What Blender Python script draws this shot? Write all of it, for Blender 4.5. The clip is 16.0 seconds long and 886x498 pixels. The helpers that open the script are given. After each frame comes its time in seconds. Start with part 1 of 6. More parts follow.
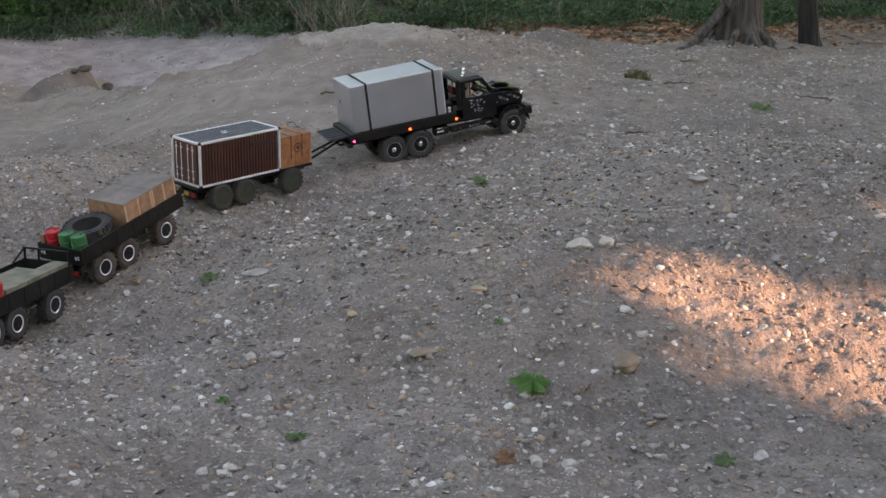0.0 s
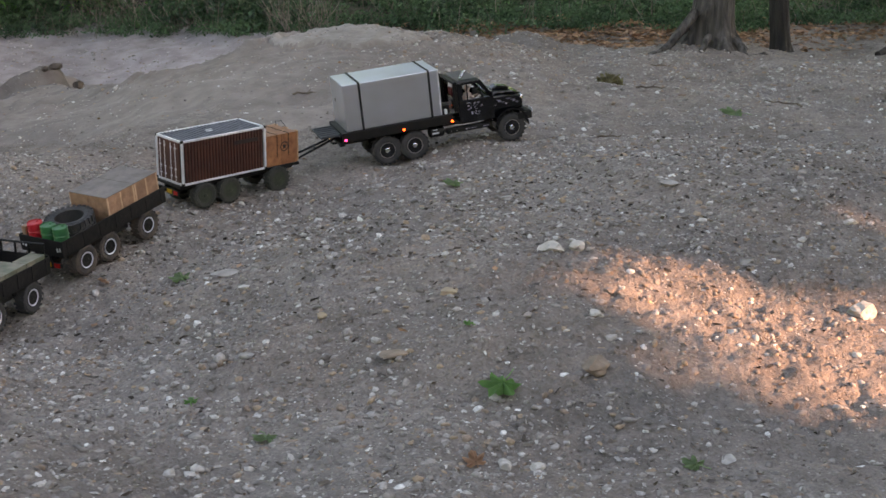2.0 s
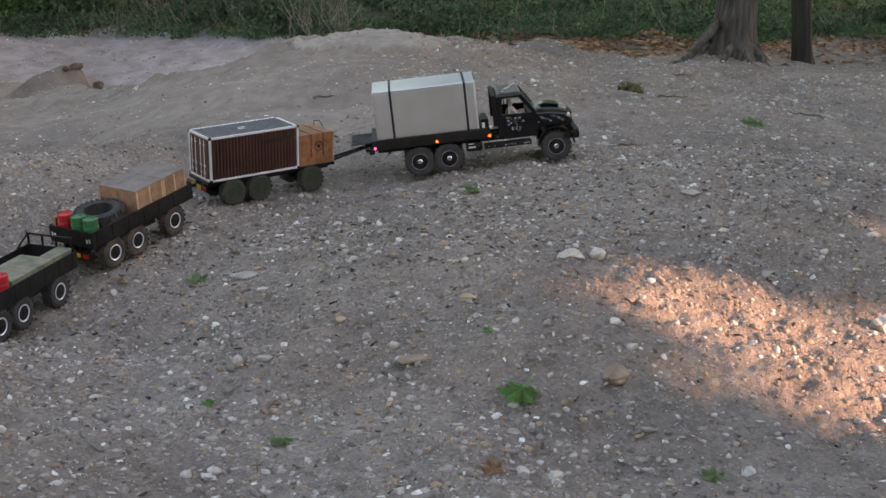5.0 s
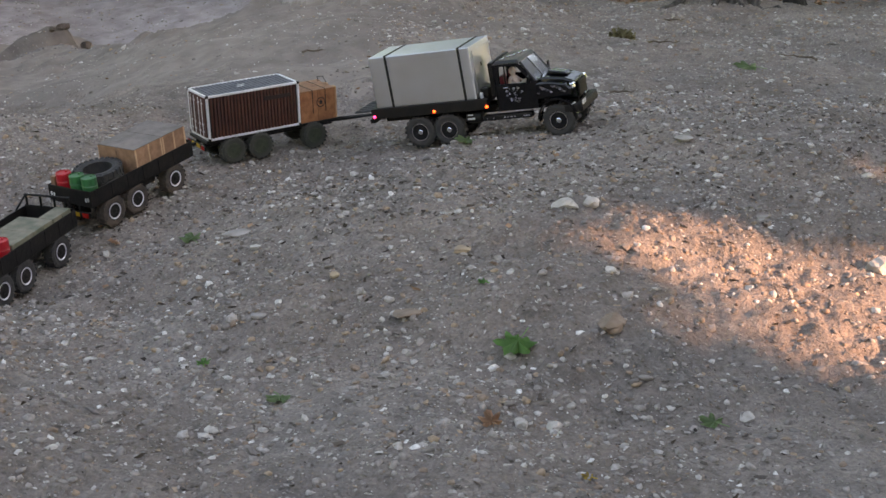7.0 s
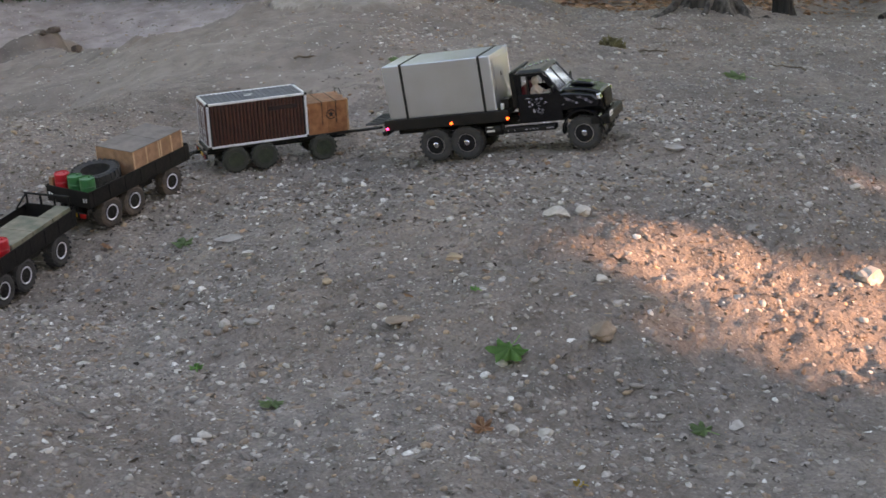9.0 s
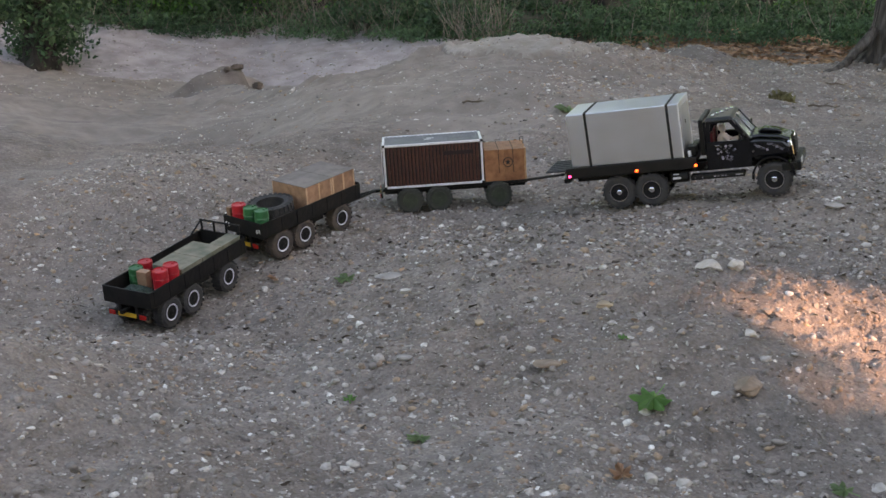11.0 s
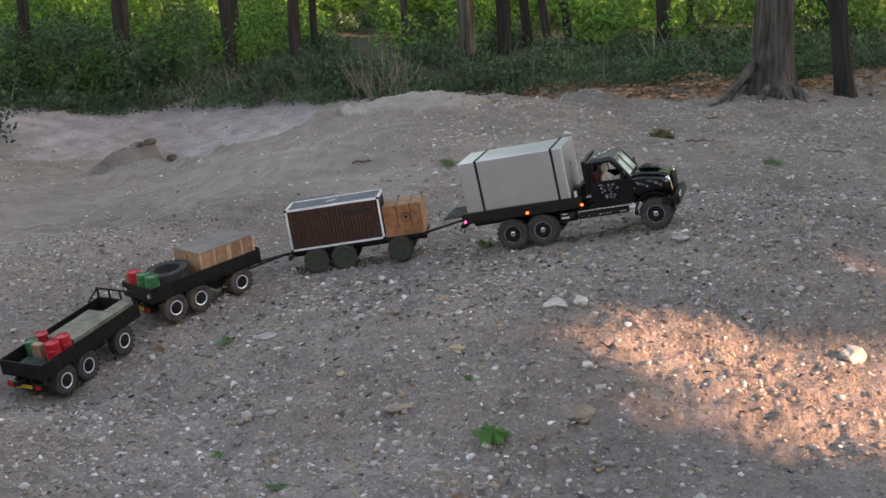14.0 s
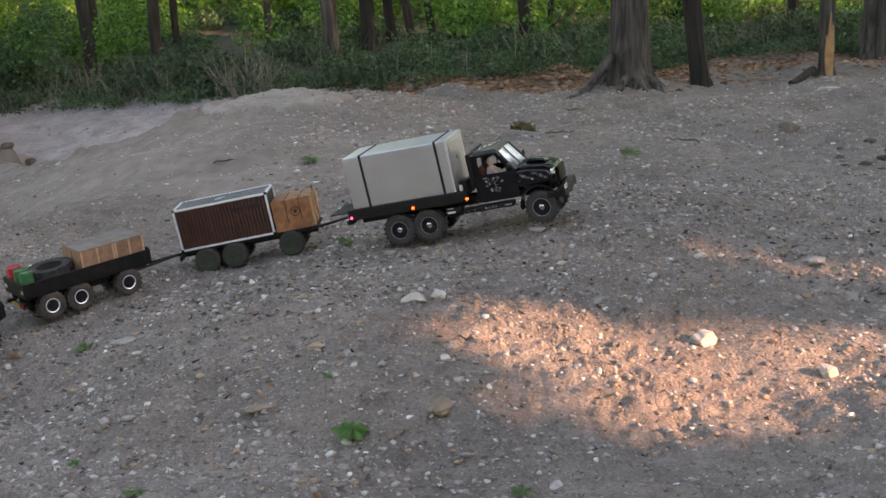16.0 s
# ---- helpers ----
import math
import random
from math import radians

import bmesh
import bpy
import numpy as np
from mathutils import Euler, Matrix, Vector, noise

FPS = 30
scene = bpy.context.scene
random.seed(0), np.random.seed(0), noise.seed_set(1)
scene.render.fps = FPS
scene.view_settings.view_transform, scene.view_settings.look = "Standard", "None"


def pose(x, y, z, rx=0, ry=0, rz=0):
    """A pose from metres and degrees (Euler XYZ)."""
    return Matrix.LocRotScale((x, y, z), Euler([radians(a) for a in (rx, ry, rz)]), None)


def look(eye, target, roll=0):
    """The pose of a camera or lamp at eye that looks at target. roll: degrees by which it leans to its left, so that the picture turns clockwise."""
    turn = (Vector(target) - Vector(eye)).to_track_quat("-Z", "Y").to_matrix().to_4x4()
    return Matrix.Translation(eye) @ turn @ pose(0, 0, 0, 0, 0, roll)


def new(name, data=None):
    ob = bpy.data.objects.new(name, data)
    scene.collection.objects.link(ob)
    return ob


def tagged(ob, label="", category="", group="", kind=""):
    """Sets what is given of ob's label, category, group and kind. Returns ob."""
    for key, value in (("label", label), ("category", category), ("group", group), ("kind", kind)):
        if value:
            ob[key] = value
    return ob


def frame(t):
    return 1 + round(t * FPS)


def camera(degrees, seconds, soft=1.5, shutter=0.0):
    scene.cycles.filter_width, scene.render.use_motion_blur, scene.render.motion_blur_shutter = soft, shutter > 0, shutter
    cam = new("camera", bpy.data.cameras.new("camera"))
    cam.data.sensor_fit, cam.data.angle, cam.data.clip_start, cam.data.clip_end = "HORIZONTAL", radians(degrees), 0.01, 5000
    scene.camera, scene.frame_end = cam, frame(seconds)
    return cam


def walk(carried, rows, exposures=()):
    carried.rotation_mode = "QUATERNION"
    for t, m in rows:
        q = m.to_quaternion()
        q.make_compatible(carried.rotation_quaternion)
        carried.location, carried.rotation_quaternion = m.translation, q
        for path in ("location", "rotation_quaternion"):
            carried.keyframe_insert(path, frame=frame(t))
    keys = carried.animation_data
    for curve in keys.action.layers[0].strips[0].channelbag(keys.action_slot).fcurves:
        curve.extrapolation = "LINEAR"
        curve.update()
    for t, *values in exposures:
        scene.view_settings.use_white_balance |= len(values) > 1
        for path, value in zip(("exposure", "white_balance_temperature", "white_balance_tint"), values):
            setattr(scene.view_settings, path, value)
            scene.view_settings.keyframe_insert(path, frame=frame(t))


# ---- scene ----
cam = camera(36.0, 16.0, soft=1.5, shutter=0.4)
PATH = [
    (0, (0.239, 0.044, 1.1), (0.11, 1.957, 0.53), 0.1),
    (0.5, (0.24, 0.05, 1.101), (0.123, 1.964, 0.532), 0.3),
    (1, (0.234, 0.049, 1.099), (0.128, 1.964, 0.532), 1.0),
    (1.5, (0.236, 0.047, 1.099), (0.137, 1.961, 0.527), 1.0),
    (2, (0.242, 0.047, 1.101), (0.154, 1.962, 0.534), 0.9),
    (2.5, (0.249, 0.049, 1.11), (0.203, 1.97, 0.553), 0.9),
    (3, (0.253, 0.057, 1.106), (0.228, 1.976, 0.544), 1.0),
    (3.5, (0.243, 0.06, 1.11), (0.218, 1.982, 0.557), 1.6),
    (4, (0.217, 0.065, 1.105), (0.124, 1.984, 0.551), 2.2),
    (4.2, (0.225, 0.057, 1.095), (0.117, 1.975, 0.542), 2.2),
    (6.5, (0.23, 0.075, 1.091), (0.136, 1.979, 0.485), 0.7),
    (7, (0.234, 0.081, 1.088), (0.132, 1.978, 0.463), 0.3),
    (7.5, (0.23, 0.081, 1.094), (0.131, 1.979, 0.471), 0.4),
    (8, (0.232, 0.074, 1.095), (0.12, 1.972, 0.472), 0.1),
    (8.5, (0.235, 0.07, 1.097), (0.153, 1.969, 0.477), 0.0),
    (9, (0.222, 0.063, 1.098), (0.139, 1.963, 0.481), 0.9),
    (9.5, (0.18, 0.054, 1.106), (-0.03, 1.954, 0.516), 1.2),
    (9.7, (0.159, 0.046, 1.105), (-0.119, 1.941, 0.527), 1.3),
    (11.8, (0.429, -0.111, 1.169), (0.075, 1.776, 0.607), 0.7),
    (12, (0.478, -0.142, 1.178), (0.115, 1.744, 0.621), -0.3),
    (12.5, (0.537, -0.164, 1.193), (0.215, 1.743, 0.683), -0.9),
    (13, (0.552, -0.181, 1.202), (0.239, 1.73, 0.7), -1.8),
    (13.5, (0.561, -0.185, 1.2), (0.27, 1.731, 0.703), -1.9),
    (14, (0.572, -0.192, 1.204), (0.298, 1.726, 0.71), -2.5),
    (14.5, (0.581, -0.189, 1.202), (0.356, 1.734, 0.702), -2.1),
    (15, (0.603, -0.194, 1.208), (0.436, 1.735, 0.706), -2.2),
    (15.5, (0.612, -0.199, 1.206), (0.492, 1.733, 0.705), -1.9),
    (16, (0.628, -0.199, 1.209), (0.533, 1.733, 0.699), -2.9),
]
walk(cam, [(t, look(eye, target, roll)) for t, eye, target, roll in PATH], exposures=[(0, 3.24, 9000, 23.5), (9.5, 3.20, 9000, 23.5), (12, 3.29, 8800, 23.5), (16, 3.19, 8950, 24)])

# ---- light: late sun through the trees, open sky over the clearing ----
SUN_FROM = Vector((1.0, -0.28, 0.29)).normalized()
world = bpy.data.worlds.new("evening_sky")
scene.world = world
world.use_nodes = True
wn = world.node_tree.nodes
sky = wn.new("ShaderNodeTexSky")
sky.sky_type, sky.sun_disc = "NISHITA", False
sky.sun_elevation = math.asin(SUN_FROM.z)
sky.sun_rotation = math.atan2(SUN_FROM.x, SUN_FROM.y)
world.node_tree.links.new(sky.outputs[0], wn["Background"].inputs[0])
wn["Background"].inputs[1].default_value = 0.085
sun_data = bpy.data.lights.new("sun", "SUN")
sun_data.energy, sun_data.angle, sun_data.color = 1.55, radians(0.6), (1.0, 0.66, 0.50)
sun = new("sun", sun_data)
sun.matrix_basis = look(SUN_FROM * 30, (0, 0, 0))


# ---- materials ----
def material(name, base, rough=0.7, metal=0.0, dark=None, scale=40.0, bump=0.2, bump_scale=None, fine=None, island=0.0, spread=0.0, coat=0.0, detail=6.0, emit=None, strength=0.0, translucent=0.0, spec=0.5, stretch=1.0):
    """A surface of two colours mixed by noise at two scales, with relief."""
    m = bpy.data.materials.new(name)
    m.use_nodes = True
    nt = m.node_tree
    nodes, link = nt.nodes, nt.links.new
    p = nodes["Principled BSDF"]
    p.inputs["Roughness"].default_value, p.inputs["Metallic"].default_value = rough, metal
    p.inputs["Coat Weight"].default_value, p.inputs["Specular IOR Level"].default_value = coat, spec
    co = nodes.new("ShaderNodeTexCoord")
    n1 = nodes.new("ShaderNodeTexNoise")
    n1.inputs["Scale"].default_value, n1.inputs["Detail"].default_value = scale, detail
    grain = nodes.new("ShaderNodeMapping")
    grain.inputs["Scale"].default_value = (1, 1, stretch)
    link(co.outputs["Object"], grain.inputs["Vector"])
    link(grain.outputs[0], n1.inputs["Vector"])
    ramp = nodes.new("ShaderNodeValToRGB")
    dark = dark or tuple(c * 0.6 for c in base)
    ramp.color_ramp.elements[0].position, ramp.color_ramp.elements[1].position = 0.35, 0.65
    ramp.color_ramp.elements[0].color, ramp.color_ramp.elements[1].color = (*dark, 1), (*base, 1)
    link(n1.outputs[0], ramp.inputs[0])
    n2 = nodes.new("ShaderNodeTexNoise")
    n2.inputs["Scale"].default_value, n2.inputs["Detail"].default_value = scale * 0.12, 4
    link(co.outputs["Object"], n2.inputs["Vector"])
    hsv = nodes.new("ShaderNodeHueSaturation")
    link(ramp.outputs[0], hsv.inputs["Color"])
    val = nodes.new("ShaderNodeMapRange")
    val.inputs[1].default_value, val.inputs[2].default_value = 0.3, 0.7
    val.inputs[3].default_value, val.inputs[4].default_value = 0.82, 1.15
    link(n2.outputs[0], val.inputs[0])
    last = val.outputs[0]
    if island or spread:
        rnd = nodes.new("ShaderNodeNewGeometry").outputs["Random Per Island"] if island else nodes.new("ShaderNodeObjectInfo").outputs["Random"]
        vary = nodes.new("ShaderNodeMapRange")
        k = island or spread
        vary.inputs[3].default_value, vary.inputs[4].default_value = 1 - k, 1 + k
        link(rnd, vary.inputs[0])
        mul = nodes.new("ShaderNodeMath")
        mul.operation = "MULTIPLY"
        link(last, mul.inputs[0])
        link(vary.outputs[0], mul.inputs[1])
        last = mul.outputs[0]
    link(last, hsv.inputs["Value"])
    link(hsv.outputs[0], p.inputs["Base Color"])
    if bump:
        nb = nodes.new("ShaderNodeTexNoise")
        nb.inputs["Scale"].default_value, nb.inputs["Detail"].default_value = bump_scale or scale * 3, 8
        link(grain.outputs[0], nb.inputs["Vector"])
        b = nodes.new("ShaderNodeBump")
        b.inputs["Strength"].default_value, b.inputs["Distance"].default_value = bump, 0.01 if stretch == 1 else 0.03
        link(nb.outputs[0], b.inputs["Height"])
        link(b.outputs[0], p.inputs["Normal"])
    if emit:
        p.inputs["Emission Color"].default_value, p.inputs["Emission Strength"].default_value = (*emit, 1), strength
    if translucent:
        tr = nodes.new("ShaderNodeBsdfTranslucent")
        link(hsv.outputs[0], tr.inputs[0])
        mix = nodes.new("ShaderNodeMixShader")
        mix.inputs[0].default_value = translucent
        link(p.outputs[0], mix.inputs[1])
        link(tr.outputs[0], mix.inputs[2])
        link(mix.outputs[0], nodes["Material Output"].inputs[0])
    return m


M = {
    "black_paint": material("black_paint", (0.005, 0.005, 0.006), 0.09, 0, (0.003, 0.003, 0.004), 30, 0.04, 60, spec=0.5),
    "gloss_black": material("gloss_black", (0.012, 0.012, 0.013), 0.12, 0, (0.008, 0.008, 0.009), 40, 0.03),
    "black_metal": material("black_metal", (0.008, 0.008, 0.008), 0.45, 0, (0.014, 0.013, 0.012), 60, 0.15, spec=0.2),
    "bed_black": material("bed_black", (0.009, 0.009, 0.009), 0.5, 0, (0.016, 0.014, 0.013), 25, 0.15, spec=0.22),
    "rubber": material("rubber", (0.028, 0.028, 0.029), 0.85, 0, (0.048, 0.045, 0.043), 40, 0.3),
    "dusty_rubber": material("dusty_rubber", (0.10, 0.075, 0.058), 0.95, 0, (0.045, 0.038, 0.034), 30, 0.35),
    "green_rubber": material("green_rubber", (0.035, 0.038, 0.03), 0.9, 0, (0.05, 0.05, 0.042), 40, 0.3),
    "olive_rim": material("olive_rim", (0.035, 0.045, 0.025), 0.6, 0, None, 50, 0.1),
    "chrome": material("chrome", (0.8, 0.8, 0.82), 0.12, 1.0, (0.6, 0.6, 0.62), 30, 0.02),
    "silver_rim": material("silver_rim", (0.86, 0.86, 0.92), 0.22, 0.45, (0.7, 0.7, 0.78), 40, 0.05),
    "aluminium": material("aluminium", (0.66, 0.69, 0.77), 0.34, 0.92, (0.62, 0.64, 0.69), 9, 0.05, 14),
    "grey_stone": material("grey_stone", (0.38, 0.35, 0.32), 0.85, 0, (0.27, 0.245, 0.22), 22, 0.3, 120),
    "alu_trim": material("alu_trim", (0.82, 0.83, 0.86), 0.32, 0.4, (0.7, 0.71, 0.74), 30, 0.05),
    "strap": material("strap", (0.012, 0.012, 0.012), 0.7, 0, None, 90, 0.2),
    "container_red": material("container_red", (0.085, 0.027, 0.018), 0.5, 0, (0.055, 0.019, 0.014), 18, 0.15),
    "container_roof": material("container_roof", (0.15, 0.155, 0.18), 0.45, 0.3, (0.10, 0.105, 0.125), 30, 0.1),
    "black_rib": material("black_rib", (0.015, 0.013, 0.013), 0.6, 0, None, 40, 0.1),
    "orange_wood": material("orange_wood", (0.35, 0.15, 0.068), 0.5, 0, (0.22, 0.085, 0.038), 45, 0.15, spread=0.15),
    "pale_wood": material("pale_wood", (0.36, 0.205, 0.125), 0.65, 0, (0.24, 0.13, 0.077), 45, 0.2, spread=0.15),
    "batten_wood": material("batten_wood", (0.58, 0.38, 0.24), 0.7, 0, (0.45, 0.28, 0.17), 45, 0.15),
    "forest_floor": material("forest_floor", (0.07, 0.06, 0.04), 0.95, 0, (0.035, 0.045, 0.022), 9, 0.7, 50),
    "grey_board": material("grey_board", (0.21, 0.18, 0.16), 0.8, 0, (0.15, 0.13, 0.115), 30, 0.2),
    "ramp_grey": material("ramp_grey", (0.06, 0.062, 0.066), 0.6, 0.2, (0.035, 0.036, 0.04), 30, 0.2),
    "container_shade_and_sign": material("container_shade_and_sign", (0.022, 0.012, 0.011), 0.6, 0, (0.014, 0.009, 0.009), 18, 0.1),
    "crate_batten": material("crate_batten", (0.50, 0.30, 0.17), 0.6, 0, (0.36, 0.20, 0.10), 40, 0.2),
    "camo_board": material("camo_board", (0.235, 0.21, 0.155), 0.8, 0, (0.11, 0.12, 0.085), 22, 0.2),
    "camo_cloth": material("camo_cloth", (0.010, 0.014, 0.010), 0.3, 0, (0.05, 0.03, 0.03), 26, 0.02),
    "net": material("net", (0.03, 0.06, 0.045), 0.9, 0, (0.015, 0.03, 0.022), 60, 0.9),
    "red_paint": material("red_paint", (0.55, 0.02, 0.03), 0.35, 0, (0.42, 0.012, 0.02), 25, 0.03),
    "green_paint": material("green_paint", (0.02, 0.16, 0.055), 0.35, 0, (0.015, 0.11, 0.04), 25, 0.03),
    "yellow_plate": material("yellow_plate", (0.75, 0.42, 0.03), 0.4, 0, None, 25, 0.02),
    "white_plate": material("white_plate", (0.75, 0.75, 0.75), 0.4, 0, None, 25, 0.02),
    "grey_bar": material("grey_bar", (0.4, 0.4, 0.4), 0.5, 0, None, 25, 0.0),
    "lamp_red": material("lamp_red", (0.7, 0.02, 0.05), 0.3, 0, None, 25, 0, emit=(1.0, 0.05, 0.2), strength=0.7),
    "lamp_amber": material("lamp_amber", (0.9, 0.2, 0.02), 0.3, 0, None, 25, 0, emit=(1.0, 0.09, 0.02), strength=0.75),
    "reflector": material("reflector", (0.55, 0.02, 0.015), 0.2, 0, None, 25, 0.0),
    "seat_red": material("seat_red", (0.16, 0.008, 0.014), 0.5, 0, None, 25, 0.1),
    "doll": material("doll", (0.55, 0.40, 0.30), 0.7, 0, (0.45, 0.42, 0.40), 35, 0.1),
    "decal": material("decal", (0.36, 0.34, 0.40), 0.3, 0, (0.02, 0.02, 0.024), 90, 0.0, detail=2),
    "debris": material("debris", (0.16, 0.13, 0.105), 0.9, 0, (0.085, 0.065, 0.05), 30, 0.2, island=0.6),
    "dusty_dirt": material("dusty_dirt", (0.39, 0.345, 0.345), 0.95, 0, (0.25, 0.215, 0.21), 7, 0.6, 60, detail=12),
    "crusted_dirt": material("crusted_dirt", (0.32, 0.285, 0.255), 0.95, 0, (0.24, 0.21, 0.18), 16, 0.5, 70, detail=10),
    "packed_dirt": material("packed_dirt", (0.262, 0.222, 0.192), 0.95, 0, (0.195, 0.165, 0.142), 11, 0.6, 60, detail=12),
    "dark_dirt": material("dark_dirt", (0.185, 0.16, 0.142), 0.95, 0, (0.12, 0.10, 0.088), 9, 0.6, 70),
    "pale_stone": material("pale_stone", (0.58, 0.53, 0.47), 0.8, 0, (0.40, 0.36, 0.31), 22, 0.3, 120),
    "tan_stone": material("tan_stone", (0.45, 0.34, 0.22), 0.85, 0, (0.33, 0.25, 0.17), 22, 0.3, 120),
    "clod": material("clod", (0.135, 0.105, 0.085), 0.95, 0, (0.075, 0.058, 0.046), 30, 0.9, 90),
    "mud_stone": material("mud_stone", (0.20, 0.17, 0.145), 0.9, 0, (0.13, 0.11, 0.09), 22, 0.4, 120),
    "brown_stone": material("brown_stone", (0.30, 0.22, 0.16), 0.85, 0, (0.2, 0.15, 0.11), 22, 0.3, 120),
    "fresh_leaf": material("fresh_leaf", (0.14, 0.33, 0.08), 0.5, 0, (0.095, 0.24, 0.06), 30, 0.2, translucent=0.25),
    "faded_leaf": material("faded_leaf", (0.20, 0.30, 0.13), 0.6, 0, (0.15, 0.23, 0.10), 30, 0.2, translucent=0.2),
    "brown_leaf": material("brown_leaf", (0.42, 0.25, 0.15), 0.7, 0, (0.24, 0.13, 0.075), 30, 0.2, island=0.5, translucent=0.15),
    "yellow_leaf": material("yellow_leaf", (0.5, 0.33, 0.06), 0.6, 0, None, 30, 0.2, translucent=0.2),
    "bark": material("bark", (0.125, 0.112, 0.098), 0.95, 0, (0.028, 0.024, 0.021), 34, 1.0, 44, stretch=0.10),
    "dark_bark": material("dark_bark", (0.042, 0.037, 0.032), 0.95, 0, (0.018, 0.016, 0.014), 26, 1.0, 34, stretch=0.12),
    "split_wood": material("split_wood", (0.55, 0.33, 0.16), 0.8, 0, (0.4, 0.2, 0.09), 18, 0.5),
    "dead_twig": material("dead_twig", (0.16, 0.12, 0.085), 0.9, 0, (0.10, 0.075, 0.055), 30, 0.3),
    "dry_stalk": material("dry_stalk", (0.27, 0.235, 0.20), 0.9, 0, (0.16, 0.135, 0.11), 10, 0.0, island=0.4, translucent=0.2),
    "shrub_leaf": material("shrub_leaf", (0.082, 0.162, 0.074), 0.6, 0, (0.036, 0.085, 0.038), 2.5, 0.0, island=0.55, translucent=0.3),
    "wood_leaf": material("wood_leaf", (0.15, 0.32, 0.05), 0.55, 0, (0.07, 0.18, 0.028), 1.2, 0.0, island=0.6, translucent=0.6),
    "glade_leaf": material("glade_leaf", (0.15, 0.35, 0.065), 0.55, 0, (0.06, 0.17, 0.036), 1.6, 0.0, island=0.6, translucent=0.5),
    "ivy_leaf": material("ivy_leaf", (0.05, 0.115, 0.05), 0.5, 0, (0.03, 0.07, 0.032), 3, 0.0, island=0.5, translucent=0.25),
    "moss": material("moss", (0.22, 0.19, 0.09), 0.95, 0, (0.14, 0.12, 0.06), 40, 0.8),
}


def dirt_material():
    """Trodden dirt: broad stains, crumbs and small embedded pebbles."""
    m = bpy.data.materials.new("dirt")
    m.use_nodes = True
    nodes, link = m.node_tree.nodes, m.node_tree.links.new
    p = nodes["Principled BSDF"]
    p.inputs["Roughness"].default_value = 0.95
    co = nodes.new("ShaderNodeTexCoord").outputs["Object"]

    def speckle(scale, detail, lo, hi, a, b):
        n = nodes.new("ShaderNodeTexNoise")
        n.inputs["Scale"].default_value, n.inputs["Detail"].default_value, n.inputs["Roughness"].default_value = scale, detail, 0.65
        link(co, n.inputs["Vector"])
        r = nodes.new("ShaderNodeMapRange")
        for k, v in zip((1, 2, 3, 4), (lo, hi, a, b)):
            r.inputs[k].default_value = v
        link(n.outputs[0], r.inputs[0])
        return r.outputs[0], n.outputs[0]

    def times(a, b):
        n = nodes.new("ShaderNodeMath")
        n.operation = "MULTIPLY"
        link(a, n.inputs[0])
        link(b, n.inputs[1])
        return n.outputs[0]

    broad, _ = speckle(1.4, 6, 0.3, 0.7, 0.72, 1.20)
    mid, _ = speckle(14, 8, 0.32, 0.68, 0.72, 1.22)
    crumb, raw = speckle(95, 6, 0.33, 0.67, 0.74, 1.22)
    _, clods = speckle(26, 5, 0.3, 0.7, 0.0, 1.0)
    tone, _ = speckle(2.3, 4, 0.35, 0.65, 0.0, 1.0)
    mix = nodes.new("ShaderNodeMix")
    mix.data_type = "RGBA"
    mix.inputs[6].default_value, mix.inputs[7].default_value = (0.258, 0.223, 0.196, 1), (0.270, 0.220, 0.184, 1)
    link(tone, mix.inputs[0])
    cells = nodes.new("ShaderNodeTexVoronoi")
    cells.inputs["Scale"].default_value = 85
    link(co, cells.inputs["Vector"])
    ramp = nodes.new("ShaderNodeValToRGB")
    ramp.color_ramp.elements[0].position, ramp.color_ramp.elements[1].position = 0.22, 0.34
    ramp.color_ramp.elements[0].color, ramp.color_ramp.elements[1].color = (1, 1, 1, 1), (0, 0, 0, 1)
    link(cells.outputs["Distance"], ramp.inputs[0])
    pick = nodes.new("ShaderNodeSeparateColor")
    link(cells.outputs["Color"], pick.inputs[0])
    few = nodes.new("ShaderNodeMath")
    few.operation = "GREATER_THAN"
    few.inputs[1].default_value = 0.78
    link(pick.outputs[0], few.inputs[0])
    spot = times(ramp.outputs[0], few.outputs[0])
    stones = nodes.new("ShaderNodeMix")
    stones.data_type = "RGBA"
    shade = nodes.new("ShaderNodeMapRange")
    shade.inputs[3].default_value, shade.inputs[4].default_value = 0.75, 2.0
    link(pick.outputs[1], shade.inputs[0])
    hsv = nodes.new("ShaderNodeHueSaturation")
    link(mix.outputs[2], hsv.inputs["Color"])
    link(times(times(broad, mid), crumb), hsv.inputs["Value"])
    pale = nodes.new("ShaderNodeHueSaturation")
    pale.inputs["Saturation"].default_value = 0.8
    link(mix.outputs[2], pale.inputs["Color"])
    link(shade.outputs[0], pale.inputs["Value"])
    link(spot, stones.inputs[0])
    link(hsv.outputs[0], stones.inputs[6])
    link(pale.outputs[0], stones.inputs[7])
    link(stones.outputs[2], p.inputs["Base Color"])
    add = nodes.new("ShaderNodeMath")
    add.inputs[1].default_value = 0.0
    link(raw, add.inputs[0])
    link(spot, add.inputs[1])
    lumps = nodes.new("ShaderNodeMath")
    lumps.operation = "MULTIPLY_ADD"
    lumps.inputs[1].default_value = 2.6
    link(clods, lumps.inputs[0])
    link(add.outputs[0], lumps.inputs[2])
    bmp = nodes.new("ShaderNodeBump")
    bmp.inputs["Strength"].default_value, bmp.inputs["Distance"].default_value = 1.0, 0.010
    link(lumps.outputs[0], bmp.inputs["Height"])
    link(bmp.outputs[0], p.inputs["Normal"])
    return m


